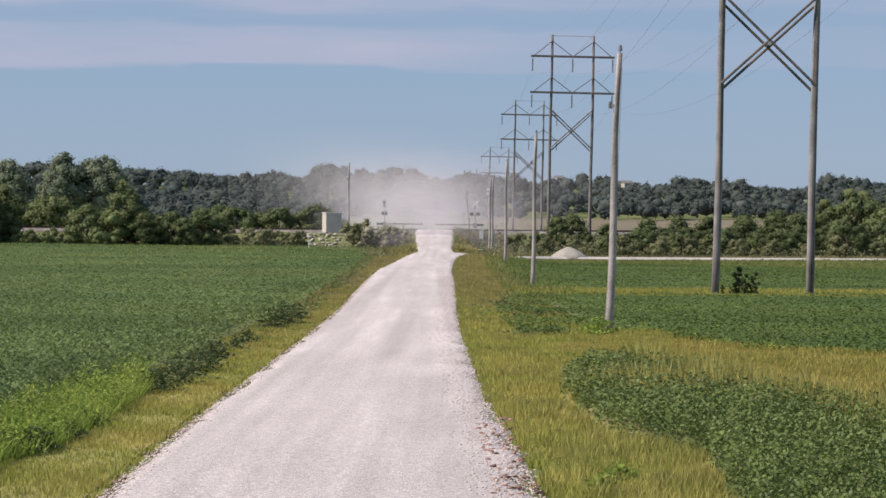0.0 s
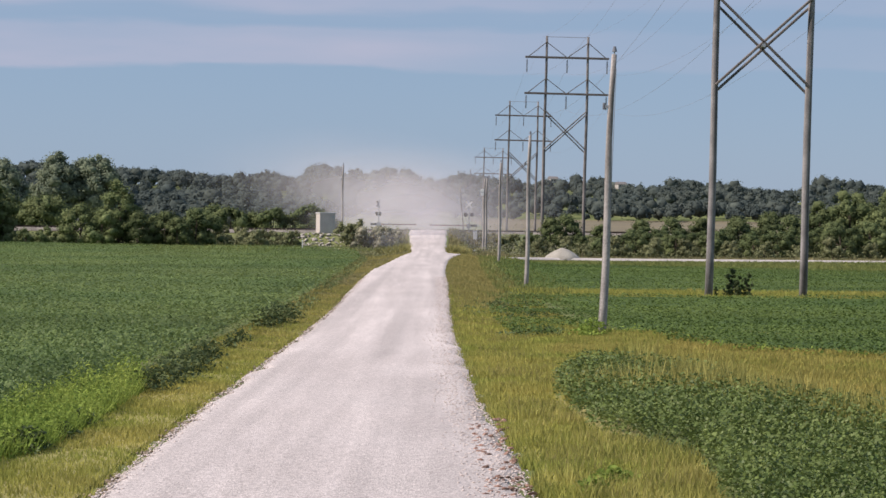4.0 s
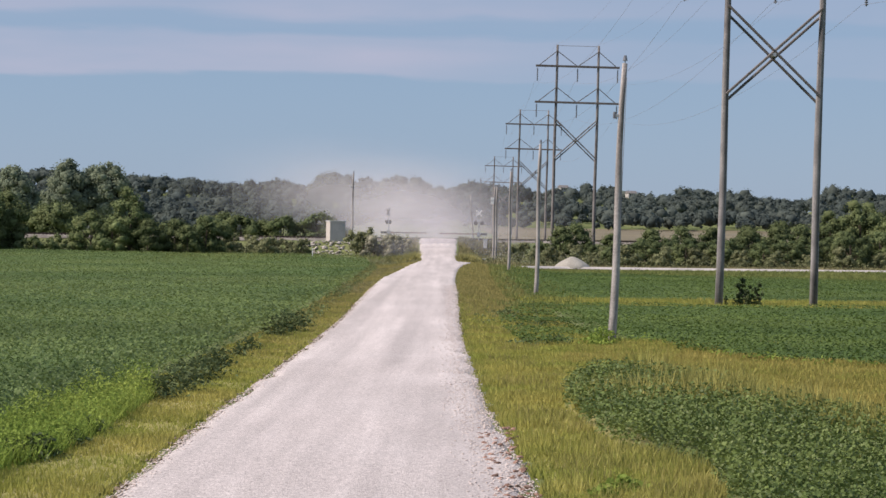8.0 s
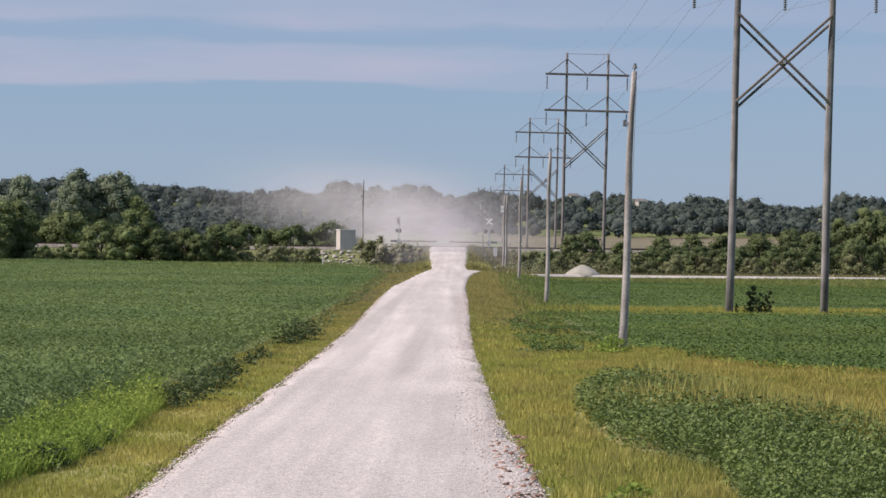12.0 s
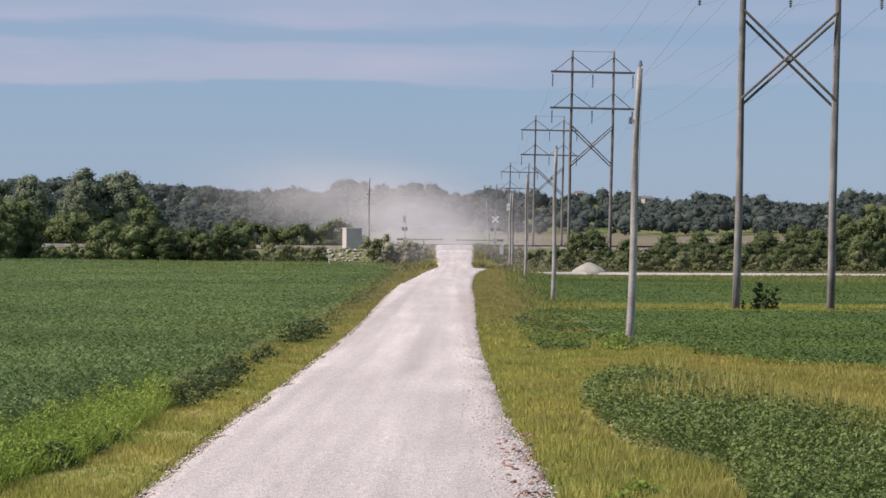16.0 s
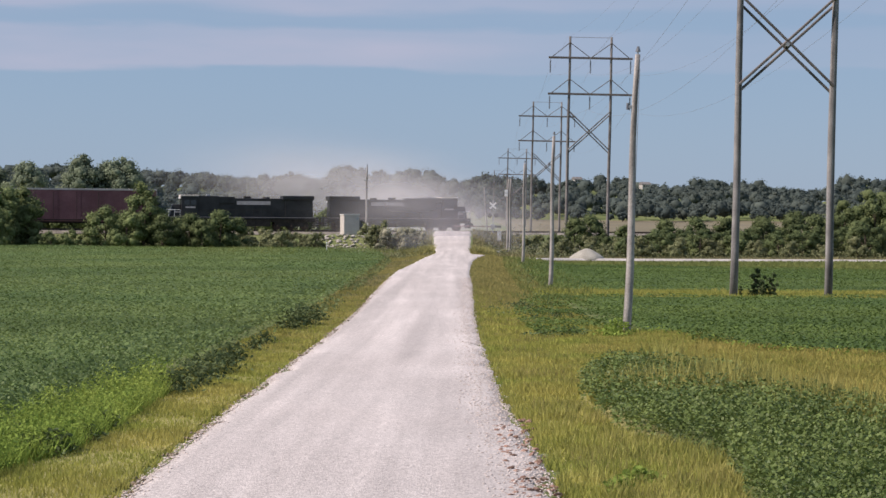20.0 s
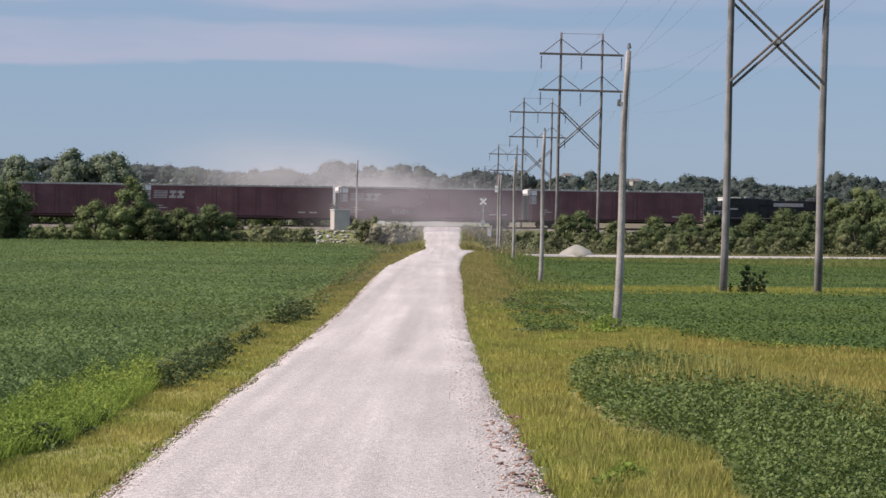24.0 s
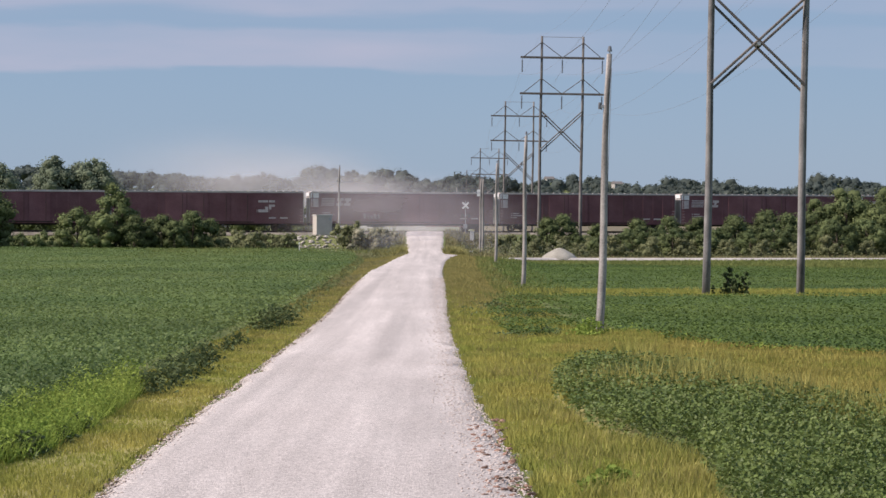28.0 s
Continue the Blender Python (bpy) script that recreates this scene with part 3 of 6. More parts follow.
# ------------------------------------------------------------ bean fields
LEFT_EDGE = [(0, -8.2), (33, -7.8), (44, -7.5), (47, -6.8), (54, -6.6), (60, -6.7), (80, -6.5), (120, -6.5), (160, -6.8), (200, -7.6), (230, -9.0), (262, -11.5)]
RIGHT_EDGE = [(58, 14.5), (60, 12.5), (62.4, 9.8), (65.8, 8.5), (67.5, 8.2), (68.5, 3.0), (74, 2.6), (86, 2.3), (100, 2.7), (110, 3.6), (123, 5.6), (131, 5.6), (180, 5.6), (246, 6.5)]


def bean_size(y):
    return min(0.17, 0.03 + 0.0012 * y)


def bean_field(name, y0, y1, xlo, xhi, height, label, keep=None, cover=0.52, mat=M_BEAN):
    p = scatter(y0, y1, xlo, xhi, lambda y: cover * min(1.3, 0.3 + 30 / y) / (bean_size(y) ** 2 * 0.45))
    if keep is not None:
        p = p[keep(p[:, 0], p[:, 1])]
    s = np.minimum(0.17, 0.03 + 0.0012 * p[:, 1])
    crown = 0.26 * lump(p[:, 0], p[:, 1], 3.4) * np.clip(1.25 - p[:, 1] / 110, 0.16, 1) + 0.08 * lump(p[:, 0], p[:, 1], 0.5, 2.0)
    z = land(p[:, 0], p[:, 1]) + height + crown - RNG.uniform(0, 1, len(p)) ** np.clip(p[:, 1] / 30, 1, 2.5) * np.clip(height - p[:, 1] / 300, 0.15, 0.55)
    V, F = leaves(np.column_stack([p, z]), s, np.clip((p[:, 1] - 15) / 95, 0.16, 1.2), 0.75)
    return stuff(name, V, F, mat, label, "crop")


bean_field("soybean_field", 33, 262, lambda y: -0.245 * y - 3, lambda y: lerp_nodes(y, LEFT_EDGE), 0.72, "dense dark green soybean field beside the gravel road")
def low_beans(x, y):
    """Where the low beans stand: not on the strip under the pylons, thinly by the road, up to the green margin of the lane."""
    strip = (y > 119.6 + 0.5 * lump(x, y, 0.5)) & (y < 132.0)
    patchy = (x < 6.2) & (y < 113) & (lump(x, y, 0.35, 1.0) + 0.5 * lump(x, y, 1.3, 2.0) > 0.12)
    by_pole = (x > 4.6) & (x < 8.0 + 0.2 * lump(x, y, 1.4)) & (y < 76)
    return ~strip & ~patchy & ~by_pole & (y < 226 - 0.45 * x) & (y > 58 + 1.2 * lump(x, y, 0.8))


bean_field("soybean_field", 58, 244, lambda y: lerp_nodes(y, RIGHT_EDGE), lambda y: 0.245 * y + 3, 0.34, "low dark green soybean field behind the power line poles", mat=M_BEANLOW,
           keep=low_beans)


TONGUE_X, TONGUE_Y = (2.5, 3.2, 3.9, 4.85, 5.26, 6.0, 6.8, 7.4, 7.75, 9.0, 16.0), (43, 48.7, 51.4, 52.0, 49.2, 46.4, 42.0, 39.0, 36.6, 34.0, 33.0)


def tongue(x, y):
    """Inside the rounded near patch of beans on the right."""
    edge = lerp_nodes(y, [(20, 3.7), (26.7, 3.8), (28.6, 4.0), (31.5, 4.1), (33, 3.5), (34, 2.95), (38, 2.75), (42.5, 2.55), (46, 2.85), (49, 3.3), (51.5, 4.0), (52.2, 5.0)])
    top = np.interp(x, TONGUE_X, TONGUE_Y)
    return (x > edge + 0.15 * lump(x, y, 2.0)) & (y < top + 0.6 * lump(x, y, 1.2))


bean_field("soybean_patch", 20, 62, lambda y: 2.3, lambda y: 0.245 * y + 3, 0.62, "rounded patch of dark green soybeans by the roadside", keep=tongue, cover=1.1, mat=M_BEANPATCH)
# solid sheets fill in for the lower leaves, coloured dark as shaded gaps
tagged(new("soybean_bed", sheet("soybean_bed", np.linspace(-75, -7.2, 51), np.linspace(36, 258, 160), M_BEANBED, 0.44, lambda x, y: land(x, y) - 1.5 * (x > np.interp(y, [a for a, _ in LEFT_EDGE], [b - 0.8 for _, b in LEFT_EDGE])))), "stand-in for the lower bean canopy, gap shade in its green", "crop", kind="stuff")
tagged(new("soybean_bed", sheet("soybean_bed", np.linspace(3.4, 75, 70), np.linspace(58, 242, 190), M_BEANBED, 0.2, lambda x, y: land(x, y) - 1.5 * ((x < 6.8) | (y < np.interp(x, [6.8, 8.6, 9, 10, 13, 20], [78, 76, 68, 65, 62, 61])) | ((y > 118.6) & (y < 132.6)) | (y > 224 - 0.45 * x)))), "stand-in for the lower bean canopy, gap shade in its green", "crop", kind="stuff")


# ------------------------------------------------------------ grass and weeds
def grass(name, y0, y1, xlo, xhi, height, density, mat, label, keep=None, width=lambda y: 0.012 + 0.00045 * y, lean=0.35):
    p = scatter(y0, y1, xlo, xhi, density)
    if keep is not None:
        p = p[keep(p[:, 0], p[:, 1])]
    z = land(p[:, 0], p[:, 1]) - 0.02
    h = height * (1 + 0.35 * lump(p[:, 0], p[:, 1], 0.9, 3.0))
    V, F = blades(np.column_stack([p, z]), h, width(p[:, 1]), lean)
    return stuff(name, V, F, mat, label, "grass")


def thin(near):
    return lambda y: near / (1 + (y / 45.0) ** 1.5)


road_l = lambda y: np.interp(y, ROAD_Y, ROAD_L)
road_r = lambda y: np.interp(y, ROAD_Y, ROAD_R)


def thatch(name, y0, y1, edge, out, label):
    """Matted old grass over the soil, from the road edge outwards."""
    gy, gu = np.meshgrid(np.arange(y0, y1, 1.0), np.linspace(0, 1, 9), indexing="ij")
    gx = edge(gy) + gu * out(gy)
    z = land(gx, gy) + 0.03 - 0.2 * (gu > 0.95)
    nx = gy.shape[1]
    k = (np.arange(gy.shape[0] - 1)[:, None] * nx + np.arange(nx - 1)[None, :]).ravel()
    f = np.stack([k, k + 1, k + 1 + nx, k + nx], 1)
    f = f if out(50.0) > 0 else f[:, ::-1]
    tagged(new(name, mesh_fast(name, np.stack([gx, gy, z], -1).reshape(-1, 3), f, M_THATCH, True)), label, "grass", kind="stuff")


thatch("verge_thatch", 18, 248, lambda y: road_l(y) - 0.25, lambda y: -2.6 + 0 * y, "matted olive grass of the road verge")
thatch("verge_thatch", 18, 250, lambda y: road_r(y) + 0.3, lambda y: np.interp(y, [60, 82, 125, 250], [2.6, 4.6, 4.6, 4.2]), "matted olive grass of the road verge")
grass("verge_grass", 22, 150, lambda y: max(lerp_nodes(y, LEFT_EDGE) - 0.8, -8.2), lambda y: road_l(y) + 0.12, 0.13, thin(760), M_VERGE, "olive and yellow grass verge along the road", keep=lambda x, y: (RNG.uniform(size=len(x)) > np.clip((y - 55 + 8 * lump(x, y, 0.3)) / 75, 0, 1)) & (x < road_l(y) - 0.14 + 0.2 * lump(x * 0, y, 1.9) + 0.12 * lump(x, y, 6.0, 1.0)))
grass("verge_grass", 52, 246, lambda y: max(lerp_nodes(y, LEFT_EDGE) - 0.8, -9.5), lambda y: road_l(y) + 0.12, 0.15, thin(820), M_DRYGRASS, "dull olive and tan grass verge along the road", keep=lambda x, y: (RNG.uniform(size=len(x)) < np.clip((y - 55 + 8 * lump(x, y, 0.3)) / 75, 0, 1)) & (x < road_l(y) - 0.14 + 0.2 * lump(x * 0, y, 1.9) + 0.12 * lump(x, y, 6.0, 1.0)))
grass("verge_grass", 22, 132, lambda y: road_r(y) - 0.1, lambda y: max(lerp_nodes(y, [(20, 5.0), (40, 4.6), (50, 4.2), (62, 7), (72, 9), (78, 6.2), (100, 5.6), (127, 6.4), (180, 6.2), (250, 7.0)]), road_r(y) + 1), 0.19, thin(560), M_VERGE, "olive and ochre grass verge below the poles", keep=lambda x, y: ~tongue(x, y) & (RNG.uniform(size=len(x)) > np.clip((y - 76 + 8 * lump(x, y, 0.3)) / 54, 0, 1)) & (x > road_r(y) + 0.12 + 0.2 * lump(x * 0, y, 1.7, 2.0) + 0.12 * lump(x, y, 6.0)))
grass("verge_grass", 74, 250, lambda y: road_r(y) - 0.1, lambda y: max(lerp_nodes(y, [(20, 5.0), (40, 4.6), (50, 4.2), (62, 7), (72, 9), (78, 6.2), (100, 5.6), (127, 6.4), (180, 6.2), (250, 7.0)]), road_r(y) + 1), 0.19, thin(560), M_DRYGRASS, "brownish ripe grass verge below the poles", keep=lambda x, y: (RNG.uniform(size=len(x)) < np.clip((y - 76 + 8 * lump(x, y, 0.3)) / 54, 0, 1)) & (x > road_r(y) + 0.12 + 0.2 * lump(x * 0, y, 1.7, 2.0) + 0.12 * lump(x, y, 6.0)))
grass("ripe_grass", 36, 76, lambda y: 3.0, lambda y: 0.245 * y + 3, 0.19, thin(520), M_OCHRE, "ochre ripe foxtail grass between bean patches", keep=lambda x, y: ~tongue(x, y) & (x > 3.6 + np.abs(y - 62) * 0.12))
grass("verge_grass", 42, 77, lambda y: 3.0, lambda y: 0.245 * y + 3, 0.18, thin(260), M_VERGE, "fresh green grass among the ripe grass", keep=lambda x, y: ~tongue(x, y) & (lump(x, y, 0.35, 5.0) > -0.1))
grass("ripe_grass", 24, 84, lambda y: road_r(y) + 0.5, lambda y: road_r(y) + 2.6, 0.2, thin(260), M_DRYGRASS, "browning ripe grass among the green verge", keep=lambda x, y: ~tongue(x, y) & (lump(x, y, 0.35, 2.5) + 0.4 * lump(x, y, 1.3) > 0.1))
grass("ripe_grass", 84, 236, lambda y: road_r(y) + 0.3, lambda y: road_r(y) + 3.2, 0.22, thin(420), M_DRYGRASS, "ochre ripe grass along the road edge", keep=lambda x, y: lump(x, y, 0.12, 1.5) + 0.3 * lump(x, y, 0.8) > -0.25)
grass("ripe_grass", 110, 240, lambda y: road_l(y) - 2.6, lambda y: road_l(y) - 0.2, 0.2, thin(320), M_BANK, "ochre ripe grass along the road edge", keep=lambda x, y: lump(x, y, 0.12, 4.5) + 0.3 * lump(x, y, 0.8) > 0.05)
grass("lush_grass", 22, 42, lambda y: road_r(y) + 0.5, lambda y: 4.6, 0.28, thin(330), M_FOX, "lime green grass beside the bean patch", keep=lambda x, y: ~tongue(x, y) & (lump(x, y, 0.9, 2.0) + (x - 2.6) * 0.4 > -0.1))
grass("grass_strip", 190, 258, lambda y: 6.5, lambda y: 0.245 * y + 3, 0.32, lambda y: 11.0, M_MARGIN, "light green grassy band between the beans and the lane", keep=lambda x, y: (y > 224 - 0.45 * x + 2 * lump(x, y, 0.05)) & (y < 230 + 14 * smooth01(x / 16) + 0.16 * np.maximum(0, x - 20)), width=lambda y: 0.14 + 0 * y)
grass("grass_strip", 118, 132.5, lambda y: 4.5, lambda y: 0.245 * y + 3, 0.3, thin(340), M_VERGE, "pale green grass strip under the pylons", keep=lambda x, y: y > 119.3 + 0.5 * lump(x, y, 0.5), lean=0.3)
grass("margin_grass", 214, 258, lambda y: -34.0, lambda y: road_l(y) - 2.2, 0.85, lambda y: 7.0, M_MARGIN, "rough green weeds at the end of the bean field", keep=lambda x, y: (lump(x, y, 0.18, 2.2) + 0.5 * lump(x, y, 0.8) > -0.1) & (y > 250 + 1.3 * x), width=lambda y: 0.15 + 0 * y, lean=0.45)
grass("margin_grass", 112, 245, lambda y: lerp_nodes(y, RIGHT_EDGE) - 1.6, lambda y: lerp_nodes(y, RIGHT_EDGE) + 3.0, 0.46, lambda y: 9.0, M_MARGIN, "rough green grass where the verge meets the low beans", keep=lambda x, y: lump(x, y, 0.3, 0.6) + 0.5 * lump(x, y, 1.1) > -0.2, width=lambda y: 0.04 + 0.0004 * y, lean=0.4)
for mx, my, rx, ry in ((-4.5, 236.5, 1.25, 3.2), (-6.0, 240, 1.2, 3.0), (2.15, 234.0, 0.95, 3.0), (3.2, 236, 0.9, 2.5)):
    grass("grass_mound", my - ry, my + ry, lambda y: mx - rx, lambda y: mx + rx, 0.9, lambda y: 85.0, M_TUFT, "tall yellow-green grass tuft beside the crossing ramp", keep=lambda x, y: ((x - mx) / rx) ** 2 + ((y - my) / ry) ** 2 < 1 + 0.3 * lump(x, y, 2.0), width=lambda y: 0.11 + 0 * y, lean=0.4)


def leafy(name, p, height, size, mat, label):
    """Leafy growth over the points p, rising and falling in tufts."""
    tuft = np.clip(0.62 + 0.75 * lump(p[:, 0], p[:, 1], 2.1, 0.7), 0.12, 1.4) * height
    z = land(p[:, 0], p[:, 1]) + tuft * RNG.uniform(0.1, 1.0, len(p)) ** 0.6
    V, F = leaves(np.column_stack([p, z]), size, 0.12, 0.45)
    stuff(name, V, F, mat, label, "weed")


p = scatter(25, 48, lambda y: max(-0.245 * y - 1, -8.0), lambda y: lerp_nodes(y, [(25, -6.5), (28, -6.5), (30, -6.35), (31, -6.05), (33, -6.0), (37, -6.15), (44, -6.4), (48, -6.9)]), lambda y: 1000 / (1 + (y / 40) ** 1.5))
p = p[p[:, 0] > np.interp(p[:, 1], [25, 33, 44, 48], [-8.1, -7.8, -7.5, -7.0]) + 0.35 * lump(p[:, 0], p[:, 1], 1.1)]
leafy("lush_weeds", p, 0.72, 0.078, M_LUSH, "bright green leafy weeds at the field edge")
V, F = blades(np.column_stack([p[::3], land(p[::3, 0], p[::3, 1])]), 0.42 * (1 + 0.4 * lump(p[::3, 0], p[::3, 1], 1.6, 0.7)), 0.03, 0.45)
stuff("lush_grass", V, F, M_LUSH, "tall bright green grass at the field edge", "grass")
p = scatter(60, 78, lambda y: 6.6, lambda y: 13.5, lambda y: 30)
p = p[np.abs(p[:, 1] - np.interp(p[:, 0], [6.6, 8.2, 8.7, 9.8, 13], [76.5, 74, 66, 62.5, 59.5])) < 0.8 + 0.5 * lump(p[:, 0], p[:, 1], 1.5)]
leafy("lush_weeds", p, 0.42, 0.15, M_LUSH, "lime green weeds along the edge of the beans")
fox_top = lambda x: np.interp(x, TONGUE_X, TONGUE_Y)
grass("foxtail_grass", 24, 54, lambda y: 2.8, lambda y: 0.245 * y + 3, 0.78, lambda y: 700 / (1 + (y / 45) ** 1.5), M_FOX, "pale foxtail stalks standing in the bean patch", keep=lambda x, y: tongue(x, y) & (((fox_top(x) - y + RNG.uniform(-3.5, 3.5, len(x)) < 4.2 + 3.0 * lump(x, y, 0.9)) & (x > 4.8)) | ((np.abs(y - 42.5 + 0.5 * (x - 3)) < 1.2 + 1.0 * lump(x, y, 1.2)) & (RNG.uniform(size=len(x)) < 0.4))), lean=0.26, width=lambda y: 0.030 + 0.0004 * y)


p = scatter(84, 256, lambda y: lerp_nodes(y, LEFT_EDGE) - 0.6, lambda y: lerp_nodes(y, LEFT_EDGE) + 0.7, lambda y: 17)
p = p[lump(p[:, 0] * 0, p[:, 1], 0.16, 2.0) + 0.5 * lump(p[:, 0], p[:, 1], 0.9) > -0.25]
leafy("edge_weeds", p, 0.6, 0.16, M_LEAF2, "olive weeds along the edge of the bean field")
p = scatter(226, 262, lambda y: -14.0, lambda y: road_l(y) - 1.2, lambda y: 9)
p = p[lump(p[:, 0], p[:, 1], 0.35, 3.0) > -0.2]
leafy("edge_weeds", p, 1.0, 0.22, M_SCRUB, "olive weeds along the edge of the bean field")
p = scatter(88, 240, lambda y: lerp_nodes(y, RIGHT_EDGE) - 1.2, lambda y: lerp_nodes(y, RIGHT_EDGE) + 0.8, lambda y: 6)
p = p[lump(p[:, 0], p[:, 1], 0.2, 1.0) + 0.4 * lump(p[:, 0], p[:, 1], 1.1) > 0.0]
leafy("edge_weeds", p, 0.55, 0.17, M_LEAF2, "olive weeds along the edge of the low beans")


def weed_row(name, spots, label, mat=M_WEED):
    """Leafy clumps along the verge: (x, y, radius, height, leaves)."""
    for x, y, r, h, n in spots:
        P = RNG.normal(size=(n, 3)) * np.array([r * 0.33, r * 0.5, 0.0])
        P[:, 2] = np.abs(RNG.uniform(0.05, 1.0, n)) * h * np.exp(-(P[:, 0] ** 2 + P[:, 1] ** 2) / (r * r))
        V, F = leaves(P, 0.075 + 0.0011 * y, 0.2, 0.55)
        ob = new(name, mesh_fast(name, V, F, mat))
        ob.location = (x, y, at(x, y))
        tagged(ob, label, "weed", kind="stuff")


weed_row("weed_clump", [(-6.35, 44.5, 0.7, 0.6, 300), (-6.3, 46.8, 0.8, 0.72, 380), (-6.3, 49, 0.8, 0.75, 380), (-6.3, 51.5, 0.8, 0.75, 360), (-6.35, 54, 0.75, 0.72, 340), (-6.45, 56.8, 0.65, 0.65, 280), (-6.45, 62.5, 0.5, 0.4, 130), (-6.4, 66, 0.55, 0.5, 160), (-6.65, 77, 0.9, 0.85, 400), (-6.45, 80.5, 1.0, 0.95, 440), (-6.25, 84, 0.8, 0.75, 320), (-6.3, 31, 0.5, 0.45, 260), (-6.75, 30.9, 0.45, 0.4, 200), (-6.2, 33.2, 0.45, 0.32, 160), (-6.35, 35.5, 0.5, 0.38, 200), (-7.2, 32.5, 0.5, 0.4, 200)], "dark bushy weeds on the verge edge")
weed_row("weed_clump", [(2.9, 101, 1.3, 0.4, 130), (4.0, 97, 1.5, 0.4, 140), (4.8, 105, 1.3, 0.35, 120), (3.0, 72, 1.2, 0.35, 130), (4.1, 73, 1.3, 0.35, 140), (3.4, 85, 1.4, 0.35, 120), (4.6, 90, 1.4, 0.35, 120)], "low dark weeds between the road and the beans")
weed_row("weed_clump", [(5.75, 72.6, 0.75, 0.75, 380), (5.3, 71.6, 0.6, 0.5, 240), (2.5, 27.5, 0.45, 0.3, 260), (2.1, 26.5, 0.4, 0.25, 200)], "fresh green weeds by the verge", M_LUSH)


# ------------------------------------------------------------ trees and shrubs
PHI = (1 + 5 ** 0.5) / 2
ICO_V = np.array([(a, b * PHI, 0) for a in (-1, 1) for b in (-1, 1)] + [(0, a, b * PHI) for a in (-1, 1) for b in (-1, 1)] + [(b * PHI, 0, a) for a in (-1, 1) for b in (-1, 1)], float) / math.hypot(1, PHI)


def ico_faces():
    """The twenty triangles of ICO_V, wound outwards."""
    near = 1.1
    d = np.linalg.norm(ICO_V[:, None] - ICO_V[None], axis=2)
    out = []
    for i in range(12):
        for j in range(i + 1, 12):
            for k in range(j + 1, 12):
                if d[i, j] < near and d[j, k] < near and d[i, k] < near:
                    n = np.dot(np.cross(ICO_V[j] - ICO_V[i], ICO_V[k] - ICO_V[i]), ICO_V[i])
                    out.append((i, j, k) if n > 0 else (i, k, j))
    return np.array(out)


ICO_F = ico_faces()


def lumps(C, R, rng, squash=0.85):
    """Rounded, uneven foliage masses round the points C."""
    n = len(C)
    q = ICO_V[None] * rng.uniform(0.68, 1.22, (n, 12, 1)) * np.array([1, 1, squash])
    a = rng.uniform(0, 2 * np.pi, n)
    ca, sa = np.cos(a)[:, None], np.sin(a)[:, None]
    q = np.stack([q[..., 0] * ca - q[..., 1] * sa, q[..., 0] * sa + q[..., 1] * ca, q[..., 2]], -1)
    V = C[:, None, :] + q * np.broadcast_to(R, (n,))[:, None, None]
    return V.reshape(-1, 3), (np.arange(n)[:, None, None] * 12 + ICO_F[None]).reshape(-1, 3)


def crown_mesh(name, height, width, base, clumps, per, leaf, mat, seed, depth=None):
    """A crown of leaf clumps: rounded masses at many heights, uneven and with gaps."""
    rng = np.random.default_rng(seed)
    depth = depth or width
    c = []
    while len(c) < clumps:
        q = rng.uniform(-1, 1, 3)
        r = np.linalg.norm(q)
        if r > 1 or r < (0.5 if height > 4 else 0.2):
            continue
        taper = 1.0 - 0.35 * max(q[2], 0) - 0.15 * max(-q[2], 0)
        c.append((q[0] * width / 2 * taper, q[1] * depth / 2 * taper, base + (q[2] + 1) / 2 * (height - base)))
    c = np.array(c)
    rad = rng.uniform(0.10, 0.23, clumps) * min(width, height)
    idx = np.repeat(np.arange(clumps), per)
    d = rng.normal(size=(len(idx), 3))
    d /= np.linalg.norm(d, axis=1)[:, None]
    P = c[idx] + d * (rad[idx] * rng.uniform(0.5, 1.16, len(idx)))[:, None] * np.array([1, 1, 0.75])
    P[:, 2] = np.maximum(P[:, 2], 0.15)
    whole = P - np.array([0, 0, (height + base) * 0.45])
    whole /= np.linalg.norm(whole, axis=1)[:, None]
    V, F = leaves(P, leaf, 0.25, 0.75, rng, d * 0.55 + whole * 0.7)
    CV, CF = lumps(c, rad * 0.66, rng)
    CV[:, 2] = np.maximum(CV[:, 2], 0.1)
    F = np.concatenate([F[:, [0, 1, 2]], F[:, [0, 2, 3]]])
    return mesh_fast(name, np.concatenate([V, CV]), np.concatenate([F, CF + len(V)]), mat, True), c


def make_tree(height, width, base, clumps, per, leaf, mat, seed, label, category="tree", name="tree"):
    t = thing(name, Matrix(), label, category)
    me, c = crown_mesh("crown", height, width, base, clumps, per, leaf, mat, seed)
    rng = random.Random(seed)
    bm = Bm()
    r = 0.028 * height
    top = Vector((rng.uniform(-0.3, 0.3), rng.uniform(-0.3, 0.3), height * 0.7))
    path_tube(bm, [(0, 0, -0.3), top * 0.3, top * 0.65, top], [r, r * 0.8, r * 0.5, r * 0.15])
    for i in range(min(10, len(c))):
        q = Vector(c[int(i * len(c) / 10)])
        root = top * min(0.85, max(0.12, (q.z - 0.3 * height) / (height * 0.9)))
        path_tube(bm, [root, root.lerp(q, 0.5) + Vector((0, 0, -0.1 * height * 0.3)), q], [r * 0.4, r * 0.25, r * 0.06], 5)
    part("trunk", bm, M_BARK, t, "grey-brown trunk and limbs")
    part("crown", me, mat, t)
    return t


